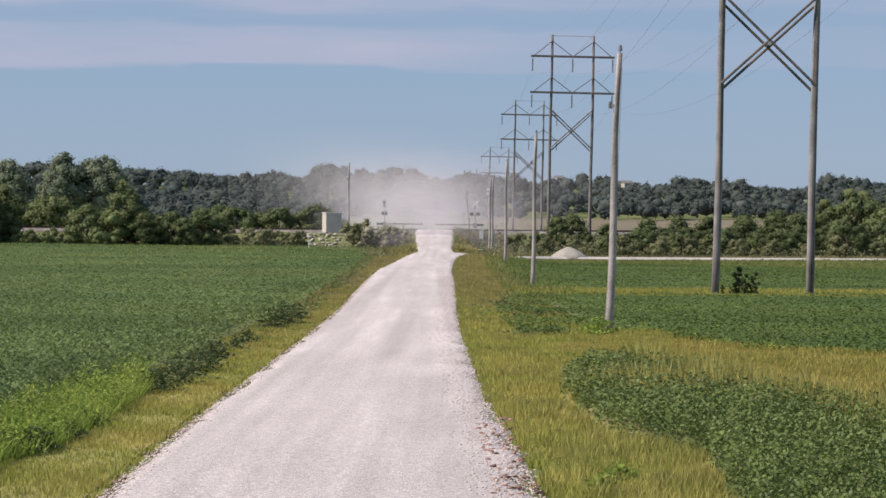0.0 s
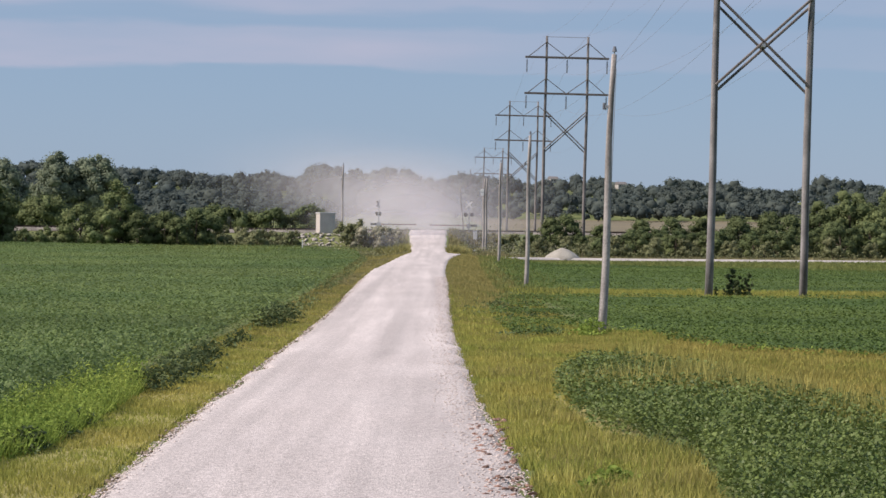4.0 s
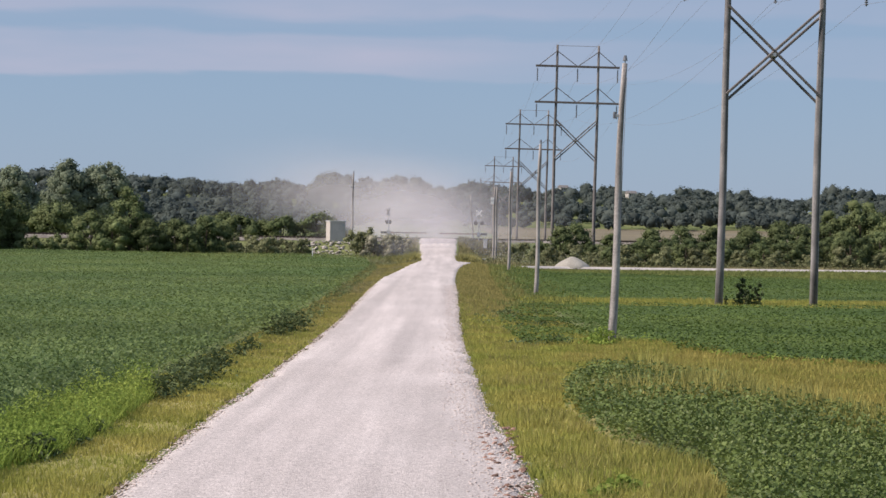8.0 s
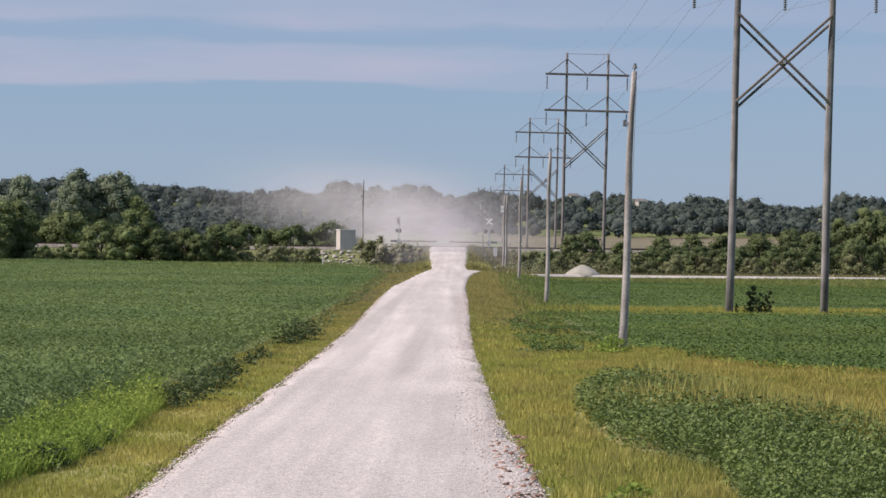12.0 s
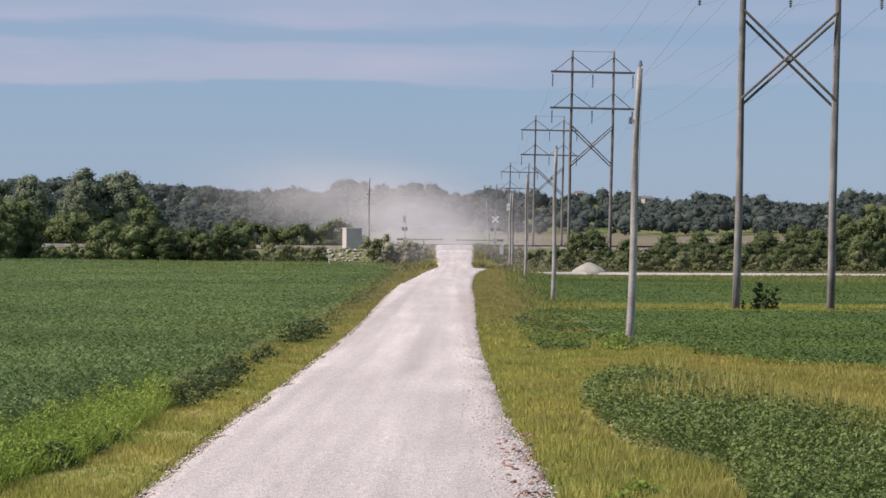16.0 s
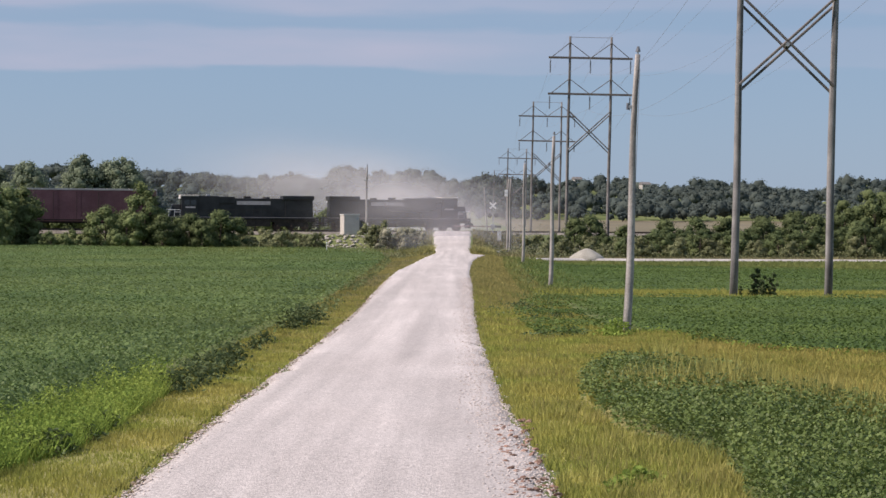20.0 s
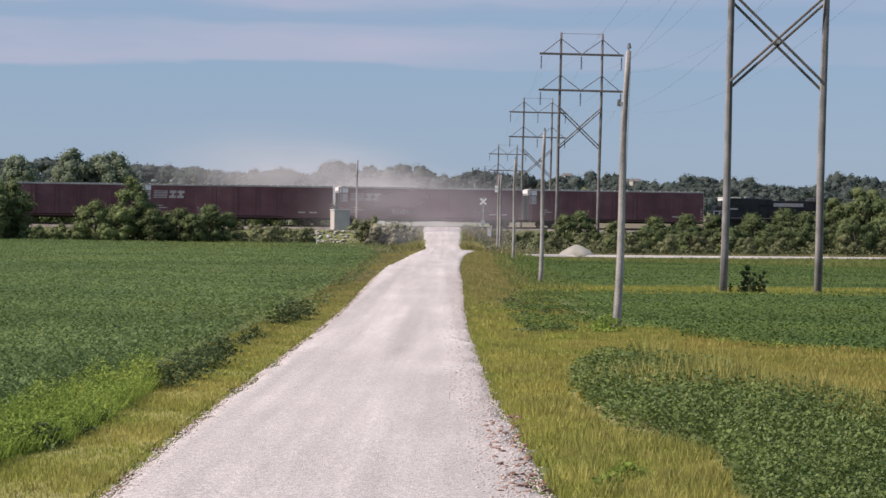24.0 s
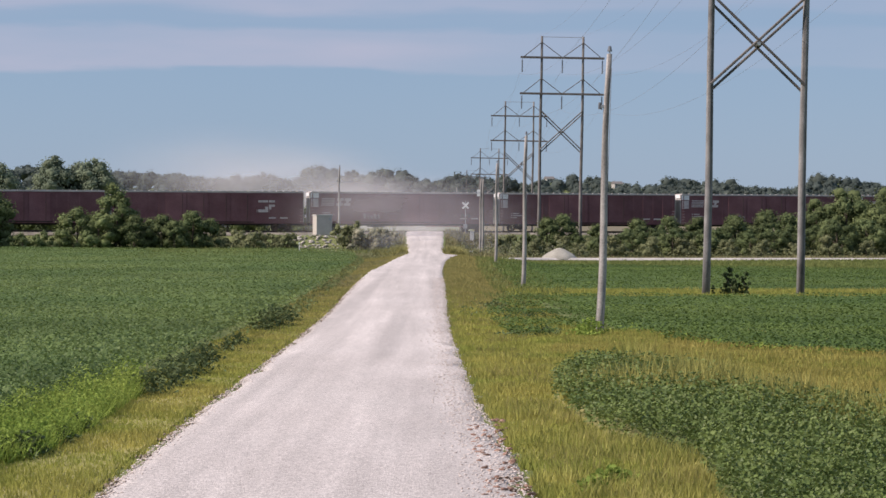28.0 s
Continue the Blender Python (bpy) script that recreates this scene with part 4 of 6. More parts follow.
def grove(kind, spots, label, vary=0.46):
    """Copies of a tree kind at x, y with a turn; sizes vary a little."""
    first = True
    for x, y, turn, *size in spots:
        m = pose(x, y, at(x, y, -0.05), 0, 0, turn)
        if first:
            kind.matrix_world = m
            first = False
            ob = kind
            ob.scale = [size[0] if size else 1.0] * 3
        else:
            ob = copy_thing(kind, m)
            k = size[0] if size else 0.97 - vary / 2 + vary * ((turn * 0.137 + x * 0.071) % 1.0)
            ob.scale = (k, k, k)
        tagged(ob, label)


TREE_A = "leafy green tree at the railway hedge"
tall = make_tree(9.0, 7.0, 0.8, 46, 115, 0.28, M_LEAF2, 11, TREE_A)
grove(tall, [(-59.6, 257, 20, 0.96), (-57.5, 260, 140, 0.92), (-62, 262, 260, 0.9), (-66, 258, 80, 0.85)], TREE_A)
slim = make_tree(8.7, 4.4, 0.6, 44, 110, 0.27, M_LEAF2, 23, TREE_A)
grove(slim, [(-40.7, 256, 0), (-39.6, 257.5, 130, 0.8)], TREE_A)
dull = make_tree(9.4, 7.4, 0.5, 46, 115, 0.28, M_LEAF, 31, "dull green tree at the end of the hedge")
grove(dull, [(58.5, 282, 15, 1.0), (63.5, 286, 190, 1.02), (69, 288, 300, 1.05), (75, 292, 40, 1.05), (64, 279, 100, 0.9), (54.2, 283, 60, 0.84), (60.5, 288, 240, 0.98), (66.5, 282, 330, 0.95)], "dull green tree at the end of the hedge")
mid = make_tree(6.4, 6.0, 0.3, 36, 105, 0.26, M_LEAF2, 12, TREE_A)
grove(mid, [(-45.6, 256, 0, 0.88), (-42.6, 255, 100, 0.8), (-31.6, 257.5, 30, 0.7), (-36.6, 259, 100, 0.68), (54.5, 277, 60), (-71, 254, 30), (61, 276, 280), (80, 282, 110), (-61, 270, 90), (-59.5, 254, 10)], TREE_A)
round_bush = make_tree(5.3, 5.2, 0.1, 30, 110, 0.25, M_LEAF, 13, "rounded dark green shrub in the railway hedge", "shrub", "shrub")
grove(round_bush, [(-38.0, 254, 0, 0.84), (-34.6, 255, 80, 0.86), (-30.9, 256, 170, 0.94), (-28.9, 258, 220, 0.78), (-32.8, 253.5, 40, 0.74), (15.6, 272, 30, 0.94), (17.7, 274, 120, 1.02), (22.5, 273, 220, 0.78), (45.5, 275, 10, 1.0), (49.0, 277, 100, 1.04), (41.5, 274, 300, 0.92), (-76, 250, 60), (29, 284, 20, 0.9), (33.5, 285, 140, 0.96), (38, 286, 260, 0.94), (43, 286, 50, 1.0), (48, 287, 170, 1.12), (53, 287, 290), (58, 289, 80)], "rounded dark green shrub in the railway hedge")
low_bush = make_tree(5.0, 5.4, 0.1, 28, 95, 0.25, M_LEAF, 14, "low green shrub in the railway hedge", "shrub", "shrub")
grove(low_bush, [(26.5, 265, 70, 0.88), (31.5, 264, 160, 0.87), (37, 266, 250, 0.84), (42.5, 267, 340, 0.87), (48.5, 268, 20, 0.91), (54, 267, 110), (22, 263, 200, 0.74), (58.5, 270, 290), (64, 271, 30), (34, 270, 15, 0.9), (45.5, 266, 75, 0.9), (29, 277, 10, 0.86), (35, 279, 80, 0.85), (44, 279, 190, 0.81), (47.5, 271, 30, 0.85), (39.5, 281, 250, 0.91), (32, 282, 300, 0.84), (24, 278, 110, 0.79), (55.5, 275, 60), (19.8, 271, 0, 0.77), (27.5, 273, 60, 0.88), (30.4, 274, 130, 0.89), (33.2, 273, 200, 0.82), (36.2, 274, 280, 0.87), (39.0, 272, 40, 0.86), (25.2, 270, 160, 0.72), (13.4, 275, 90, 0.76), (66, 276, 200), (72, 278, 20), (52, 272, 320)], "low green shrub in the railway hedge")
scrubby = make_tree(2.7, 3.4, 0.05, 20, 95, 0.2, M_LEAF2, 25, "low light green bush at the field end", "shrub", "shrub")
grove(scrubby, [(-52.6, 256, 0, 0.9), (-50.2, 255, 120, 1.0), (-48.0, 256, 240, 0.95), (-54.4, 257, 60, 0.8)], "low light green bush at the field end")
small = make_tree(2.9, 3.4, 0.05, 18, 85, 0.21, M_SCRUB, 15, "small bushy shrub below the embankment", "shrub", "shrub")
grove(small, [(-19.2, 261, 0), (-20.6, 262, 130), (-24.5, 263, 60), (-27.5, 261, 190), (-22.3, 264, 300), (11.2, 268, 40), (24, 266, 200), (29, 267, 100), (35, 268, 10), (40, 269, 60), (47, 270, 150), (56, 270, 220), (-23.4, 259, 10), (-26, 264, 100), (-29, 264, 0), (14.5, 268, 0), (17, 267, 100), (20.5, 266, 60), (26.5, 267, 250), (32, 266, 300), (37.5, 268, 130), (43.5, 270, 20), (50, 271, 70), (53, 269, 200), (60, 272, 30), (13, 261, 20), (19, 259.5, 130), (23.5, 260.5, 250), (28, 260, 50), (33, 261, 170), (38.5, 262, 290), (43, 262.5, 10), (47.5, 263.5, 100), (52.5, 264, 220), (57.5, 265.5, 330), (62.5, 266, 80), (68, 267, 150), (74, 268, 270), (10, 276, 0), (13, 279, 120), (9.5, 272, 210)], "small bushy shrub below the embankment")
dusty = make_tree(3.7, 3.8, 0.05, 22, 62, 0.2, M_DUSTLEAF, 16, "dust-covered grey-green shrub beside the crossing", "shrub", "shrub")
grove(dusty, [(-6.9, 266, 0), (-5.6, 263, 120), (-8.1, 262, 220), (-9.3, 259, 60), (-7.0, 258, 300)], "dust-covered grey-green shrub beside the crossing")
sparse = make_tree(4.2, 3.2, 0.3, 20, 55, 0.2, M_SCRUB, 17, "sparse light green sapling by the signal hut", "shrub", "sapling")
grove(sparse, [(-11.8, 262, 0), (-10.8, 261, 150)], "sparse light green sapling by the signal hut")
behind = make_tree(5.8, 5.6, 0.2, 38, 75, 0.32, M_LEAF, 18, "dark shrub behind the railway line", "shrub", "shrub")
grove(behind, [(-32.5, 316, 0), (-29.2, 318, 90), (-26.0, 316, 200), (-23.2, 319, 20), (-20.4, 317, 140), (-36, 320, 250), (-18, 320, 70)], "dark shrub behind the railway line")
back_tree = make_tree(7.4, 8.5, 0.3, 60, 85, 0.4, M_LEAF, 19, "dark leafy tree beyond the railway line", "tree")
grove(back_tree, [(-62, 316, 0), (-69, 320, 80), (-76, 316, 170), (-84, 322, 120), (-92, 330, 20)], "dark leafy tree beyond the railway line")
cottonwood = make_tree(15.3, 10.0, 1.5, 120, 95, 0.40, M_LEAFHAZED, 20, "tall spreading cottonwood above the hedge", "tree")
grove(cottonwood, [(-72.2, 382, 0), (-65.2, 384, 140)], "tall spreading cottonwood above the hedge", 0.06)
high = make_tree(14.5, 11.0, 1.5, 70, 90, 0.5, M_LEAFHAZED, 21, "tall dark tree beyond the railway line", "tree")
grove(high, [(-90, 415, 0), (-99, 420, 120), (-108, 410, 10), (-80, 452, 200)], "tall dark tree beyond the railway line")
pylon_bush = make_tree(1.95, 0.85, 0.1, 24, 48, 0.14, M_WEED, 22, "dark weedy bush between the pylon legs", "shrub", "shrub")
grove(pylon_bush, [(18.15, 122.8, 0, 1.0), (19.1, 122.3, 30, 0.86), (18.62, 122.55, 80, 0.78), (18.4, 122.2, 250, 0.6), (17.2, 122.5, 140, 0.42), (17.7, 122.4, 200, 0.36)], "dark weedy bush between the pylon legs")


def far_woods():
    """The wooded bluff: crowns of large leaf clumps, one object."""
    rng = np.random.default_rng(5)
    n = 2500
    y = rng.uniform(850, 1270, n)
    x = y * rng.uniform(-0.30, 0.30, n)
    near = rng.uniform(480, 900, 800)
    xn = near * rng.uniform(-0.30, -0.005, 800)
    ok = (xn < -25 - (near - 480) * 0.02)
    x, y = np.concatenate([x, xn[ok]]), np.concatenate([y, near[ok]])
    gap = lump(x, y, 0.02, 4.0) > -0.9
    for kx, ky, half in KNOLLS:
        gap = gap & ~((np.abs(x - kx * y / ky) < half) & (y > ky - 6 * half) & (y < ky + 25))
    x, y = x[gap], y[gap]
    h = rng.uniform(7.0, 12.5, len(x)) + 3.0 * lump(x, y, 0.035)
    h = np.where(rng.uniform(size=len(x)) > 0.95, h * 1.2, h)
    h = np.where(y < 880, h * 0.75, h)
    z = land(x, y)
    w = np.maximum(h, 6.0) * rng.uniform(0.34, 0.6, len(x))
    # a body and rounded masses over it, close enough to hold together
    k = np.repeat(np.arange(len(x)), 7)
    d = rng.normal(size=(len(k), 3))
    d /= np.linalg.norm(d, axis=1)[:, None]
    d[::7] *= 0.0
    C = np.stack([x[k] + d[:, 0] * w[k] * 0.52, y[k] + d[:, 1] * w[k] * 0.52, z[k] + h[k] * (0.47 + 0.25 * d[:, 2])], 1)
    R = w[k] * rng.uniform(0.26, 0.44, len(k))
    R[::7] = np.minimum(w * 0.8, h * 0.46)
    LV, LF = lumps(C, R * np.where(np.arange(len(k)) % 7 == 0, 0.78, 0.62), rng, 0.95)
    # leaf sprays over the side of the masses that faces the fields
    q = np.repeat(np.arange(len(k)), 12)
    e = rng.normal(size=(len(q), 3))
    e[:, 1] = -np.abs(e[:, 1]) * 0.8 + 0.3
    e[:, 2] = np.abs(e[:, 2]) * 1.2 - 0.35
    e /= np.linalg.norm(e, axis=1)[:, None]
    whole = C[q] + e * R[q][:, None] - np.stack([x[k][q], y[k][q], z[k][q] + 0.4 * h[k][q]], 1)
    whole /= np.linalg.norm(whole, axis=1)[:, None]
    V, F = leaves(C[q] + e * R[q][:, None] * rng.uniform(0.6, 1.02, (len(q), 1)), 1.1, 0.4, 0.85, rng, e * 0.6 + whole)
    return LV, LF, V, F


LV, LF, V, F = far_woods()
woods = new("far_woods", mesh_fast("far_woods", LV, LF, M_FARHAZED, True))
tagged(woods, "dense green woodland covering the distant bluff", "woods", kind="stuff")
stuff("far_woods", V, F, M_FARHAZED, "leafy outline of the woodland on the distant bluff", "woods")


def scrub(name, y0, y1, xlo, xhi, height, label, mat=M_SCRUB, dens=5.0, keep=None):
    p = scatter(y0, y1, xlo, xhi, lambda y: dens)
    if keep is not None:
        p = p[keep(p[:, 0], p[:, 1])]
    tall_ = np.clip(0.55 + 0.6 * lump(p[:, 0], p[:, 1], 0.55, 1.7), 0.1, 1.4) * height
    z = land(p[:, 0], p[:, 1]) + RNG.uniform(0.05, 1.0, len(p)) * tall_
    V, F = leaves(np.column_stack([p, z]), 0.24, 0.25, 0.6)
    return stuff(name, V, F, mat, label, "scrub")


off_road = lambda x, y: (x < road_l(y) - 1.4) | (x > road_r(y) + 1.4)
scrub("scrub", 258, 284, lambda y: -66 + (y - 258) * 0.3, lambda y: -4.5, 2.1, "rough weeds along the foot of the embankment", dens=15.0, keep=lambda x, y: off_road(x, y) & (-x * TS + (y - 292) * TC < -5.0) & ~((x > -20) & (x < -9.5) & (y > 261)))
scrub("scrub", 252, 300, lambda y: 3.0 + max(0, (y - 262)) * 0.9, lambda y: 85, 1.9, "rough weeds along the foot of the embankment", dens=12.0, keep=lambda x, y: off_road(x, y) & (-x * TS + (y - 292) * TC < -6.0) & (y > 252 + 0.16 * x) & ((x > 9) | (y < 262)))
scrub("scrub", 262, 292, lambda y: 5.5, lambda y: 24, 2.2, "dusty grey weeds beside the crossing", M_DUSTLEAF, 9.0, keep=lambda x, y: off_road(x, y) & (-x * TS + (y - 292) * TC < -5.0))
grass("embankment_grass", 236, 288, lambda y: -22 + (y - 236) * 0.35, lambda y: road_l(y) - 0.3, 0.5, lambda y: 26.0, M_BANK, "yellow-green grass beside the crossing ramp", width=lambda y: 0.16 + 0 * y)
grass("embankment_grass", 240, 288, lambda y: road_r(y) + 0.3, lambda y: 9.0, 0.5, lambda y: 26.0, M_BANK, "yellow-green grass beside the crossing ramp", width=lambda y: 0.16 + 0 * y, keep=lambda x, y: y > 248)
grass("field_margin", 254, 262, lambda y: -75, lambda y: -14, 0.5, lambda y: 20.0, M_LUSH, "light grass margin at the end of the bean field", width=lambda y: 0.16 + 0 * y)
grass("field_margin", 243, 262, lambda y: 7, lambda y: 80, 0.45, lambda y: 14.0, M_BANK, "light grass margin along the farm lane", width=lambda y: 0.16 + 0 * y, keep=lambda x, y: y - (232 + 14 * smooth01(x / 16) + 0.16 * np.maximum(0, x - 20)) > 3.6)


# ------------------------------------------------------------ railway line
def on_track(s, lateral=0.0, z=0.0):
    return TRACK @ Vector((s, lateral, z))


def ballast_mesh():
    ss = np.linspace(-620, 620, 311)
    prof = [(-3.6, 2.2), (-2.3, RAIL_TOP - 0.36), (-1.4, RAIL_TOP - 0.24), (1.4, RAIL_TOP - 0.24), (2.3, RAIL_TOP - 0.36), (3.6, 2.2)]
    V = [tuple(on_track(s, a + 0.12 * math.sin(s * 1.7 + a * 3), z + 0.03 * math.sin(s * 2.9 + a))) for s in ss for a, z in prof]
    k = len(prof)
    Fs = [(i * k + j, i * k + j + 1, (i + 1) * k + j + 1, (i + 1) * k + j) for i in range(len(ss) - 1) for j in range(k - 1)]
    return mesh_fast("ballast", V, Fs, M_BALLAST)


tagged(new("ballast", ballast_mesh()), "grey stone ballast under the rails", "ballast", kind="structure")
track = thing("railway_track", TRACK, "single railway track on timber ties", "railway track")
for side in (-0.7525, 0.7525):
    bm = Bm()
    box(bm, -620, 620, side - 0.035, side + 0.035, RAIL_TOP - 0.05, RAIL_TOP)
    box(bm, -620, 620, side - 0.01, side + 0.01, RAIL_TOP - 0.14, RAIL_TOP - 0.05)
    box(bm, -620, 620, side - 0.075, side + 0.075, RAIL_TOP - 0.165, RAIL_TOP - 0.14)
    part("rail", bm, M_RAIL, track, "rust-brown steel rail")
tie_bm = Bm()
box(tie_bm, -0.115, 0.115, -1.3, 1.3, RAIL_TOP - 0.32, RAIL_TOP - 0.17, 0.012)
tie_me = to_mesh("tie", tie_bm, M_TIE)
for i in range(280):
    ob = part("tie", tie_me, M_TIE, track)
    ob.location = ((i - 140) * 0.52 + 6, 0, 0)
deck = thing("crossing_deck", TRACK, "worn timber planks of the level crossing", "level crossing")
for i, a in enumerate((-1.55, -1.25, -1.0, -0.5, -0.25, 0.0, 0.25, 0.5, 1.0, 1.25, 1.55)):
    bm = Bm()
    box(bm, -4.2, 2.6, a - 0.11, a + 0.11, RAIL_TOP - 0.17, RAIL_TOP - 0.015, 0.01)
    part("plank", bm, M_TIE, deck)


def signal(m, label, boards, twist=0.0):
    """A crossing signal that faces -y: mast, crossbuck, lamps, gate gear and lowered arm reaching along -x."""
    s = thing("crossing_signal", m, label, "crossing signal", "level crossing signals")
    ct, st = math.cos(radians(twist)), math.sin(radians(twist))
    part("foundation", box(Bm(), -0.35, 0.35, -0.35, 0.35, -0.5, 0.12, 0.03), M_RIPRAP, s)
    part("mast", tube(Bm(), (0, 0, 0.1), (0, 0, 4.7), 0.075, 0.06, 12), M_STEEL, s)
    part("finial", tube(Bm(), (0, 0, 4.7), (0, 0, 5.0), 0.06, 0.015, 8), M_STEEL, s)
    for turn in (45, -45):
        bm = Bm()
        box(bm, -0.62, 0.62, -0.02, 0.02, -0.12, 0.12, 0.008)
        bmesh.ops.transform(bm, matrix=pose(0, 0, 0, 0, 0, twist) @ pose(0, -0.10 - 0.002 * (turn > 0), 4.2, 0, turn, 0), verts=bm.verts)
        part("crossbuck_blade", bm, boards, s, "crossbuck board")
    part("lamp_bar", tube(Bm(), (-0.55 * ct, -0.55 * st, 2.75), (0.55 * ct, 0.55 * st, 2.75), 0.035, 0.035, 8), M_STEEL, s)
    for side in (-0.46, 0.46):
        m2 = pose(0, 0, 2.75, 0, 0, twist) @ Matrix.Translation((side, 0, 0))
        lamp = part("lamp", tube(Bm(), m2 @ Vector((0, -0.06, 0)), m2 @ Vector((0, 0.02, 0)), 0.30, 0.30, 18), M_BLACK, s, "black round lamp backing")
        part("lens", tube(Bm(), m2 @ Vector((0, -0.10, 0)), m2 @ Vector((0, -0.06, 0)), 0.13, 0.15, 14), M_DARKLENS, lamp)
        part("hood", tube(Bm(), m2 @ Vector((0, -0.30, 0.11)), m2 @ Vector((0, -0.06, 0.07)), 0.14, 0.17, 12), M_BLACK, lamp)
    gear = part("gate_mechanism", box(Bm(), -0.32, 0.28, -0.28, 0.28, 0.85, 1.5, 0.04), M_STEEL, s, "grey gate mechanism box")
    bm = Bm()
    box(bm, 0.3, 1.2, -0.4, -0.33, 1.05, 1.35, 0.02)
    part("counterweight", bm, M_BLACK, gear)
    bm = Bm()
    box(bm, -5.6, -0.25, -0.43, -0.37, 1.13, 1.27, 0.01)
    part("gate_arm", bm, M_GATESHADED, s, "lowered red and white gate arm")
    for k in range(5):
        bm = Bm()
        box(bm, -1.3 - k * 1.0, -0.8 - k * 1.0, -0.436, -0.364, 1.122, 1.278)
        # the pale stripes get a duller tone in place of shade
        part("stripe", bm, M_SCRAWL, s, "gate stripe toned down to stand for shade")
    for k in (-1.5, -3.4, -5.4):
        part("gate_lamp", tube(Bm(), (k, -0.4, 1.27), (k, -0.4, 1.42), 0.05, 0.04, 8), M_DARKLENS, s)
    return s


signal(pose(-8.6, 295.6, 2.35, 0, 0, 180), "railway crossing signal seen from behind, gate lowered", M_ARM, 62)
signal(pose(4.6, 287.0, 2.35), "railway crossing signal with white crossbuck, gate lowered", M_WHITE)


def hut():
    h = thing("signal_hut", pose(-15.2, 274.6, 2.3, 0, 0, 17), "grey metal railway signal hut on a stone pad", "signal hut")
    part("plinth", box(Bm(), -1.25, 1.15, -1.25, 1.25, -0.2, 0.12, 0.03), M_RIPRAP, h, "pale concrete plinth")
    body = part("body", box(Bm(), -1.15, 1.02, -1.15, 1.15, 0.12, 2.72, 0.03), M_HUT, h)
    part("roof", box(Bm(), -1.22, 1.09, -1.22, 1.22, 2.72, 2.86, 0.03), M_HUTROOF, h, "pale overhanging roof")
    door = part("door", box(Bm(), -0.5, 0.45, -1.19, -1.15, 0.22, 2.3, 0.01), M_HUT, h, "plain metal door")
    part("handle", box(Bm(), 0.3, 0.36, -1.25, -1.19, 1.15, 1.35, 0.01), M_STEEL, door)
    part("vent", box(Bm(), 0.58, 0.9, -1.185, -1.15, 2.1, 2.4, 0.01), M_STEEL, body)


hut()


def stones(count, centre, spread, size, mat, name, label, category, zlift=0.0, seed=3):
    """Loose angular rocks, each an object of its own."""
    rng = random.Random(seed)
    shapes = []
    for k in range(5):
        bm = Bm()
        bmesh.ops.create_icosphere(bm, subdivisions=1, radius=0.5)
        for v in bm.verts:
            v.co *= rng.uniform(0.65, 1.15)
            v.co.z *= 0.7
        shapes.append(to_mesh(name, bm, mat))
    for i in range(count):
        x, y = centre[0] + rng.uniform(-1, 1) * spread[0], centre[1] + rng.uniform(-1, 1) * spread[1]
        ob = new(name, shapes[i % 5])
        sc = size * rng.uniform(0.5, 1.3)
        ob.matrix_world = Matrix.LocRotScale((x, y, at(x, y, zlift + 0.12 * sc)), Euler((rng.uniform(-0.4, 0.4), rng.uniform(-0.4, 0.4), rng.uniform(0, 6))), (sc, sc * rng.uniform(0.7, 1), sc * 0.6))
        tagged(ob, label, category, label)


stones(210, (-15.0, 269.6), (4.6, 2.4), 0.62, M_RIPRAP, "riprap_rock", "pale angular riprap rock below the signal hut", "rock")
stones(110, (0.98, 31.5), (0.34, 6.0), 0.13, M_RUBBLE, "rubble_piece", "reddish broken rubble at the road edge", "rubble", zlift=0.085, seed=9)


def gravel_bits():
    """Loose gravel on the road and along its edges."""
    rng = np.random.default_rng(2)
    n = 9000
    y = 22 + 118 * rng.uniform(size=n) ** 1.8
    u = np.where(rng.uniform(size=n) < 2.0, np.sign(rng.uniform(-0.45, 1, n)) * rng.normal(0.985, 0.04, n), rng.uniform(-1, 1, n))
    u = np.where((u > 0) & (rng.uniform(size=n) < 0.6), rng.normal(0.86, 0.09, n), u)
    lo, hi = np.interp(y, ROAD_Y, ROAD_L), np.interp(y, ROAD_Y, ROAD_R)
    x = (lo + hi) / 2 + u * (hi - lo) / 2
    z = np.where(np.abs(u) < 1, np.interp(y, ROADZ_Y, ROADZ_Z) + 0.05 * (1 - u ** 2), land(x, y)) + 0.005
    s = rng.uniform(0.010, 0.026, n) * (1 + y / 160)
    o = np.array([(1, 0, 0), (0, 1, 0), (-1, 0, 0), (0, -1, 0), (0, 0, 0.45), (0, 0, -0.5)])
    V = np.stack([x, y, z], 1)[:, None, :] + o[None] * s[:, None, None] * rng.uniform(0.6, 1.3, (n, 6, 1))
    f = np.array([(0, 1, 4), (1, 2, 4), (2, 3, 4), (3, 0, 4), (1, 0, 5), (2, 1, 5), (3, 2, 5), (0, 3, 5)])
    return V.reshape(-1, 3), (np.arange(n)[:, None, None] * 6 + f[None]).reshape(-1, 3)


V, F = gravel_bits()
stuff("loose_gravel", V, F, M_STONE, "loose pale limestone gravel on the road", "gravel")


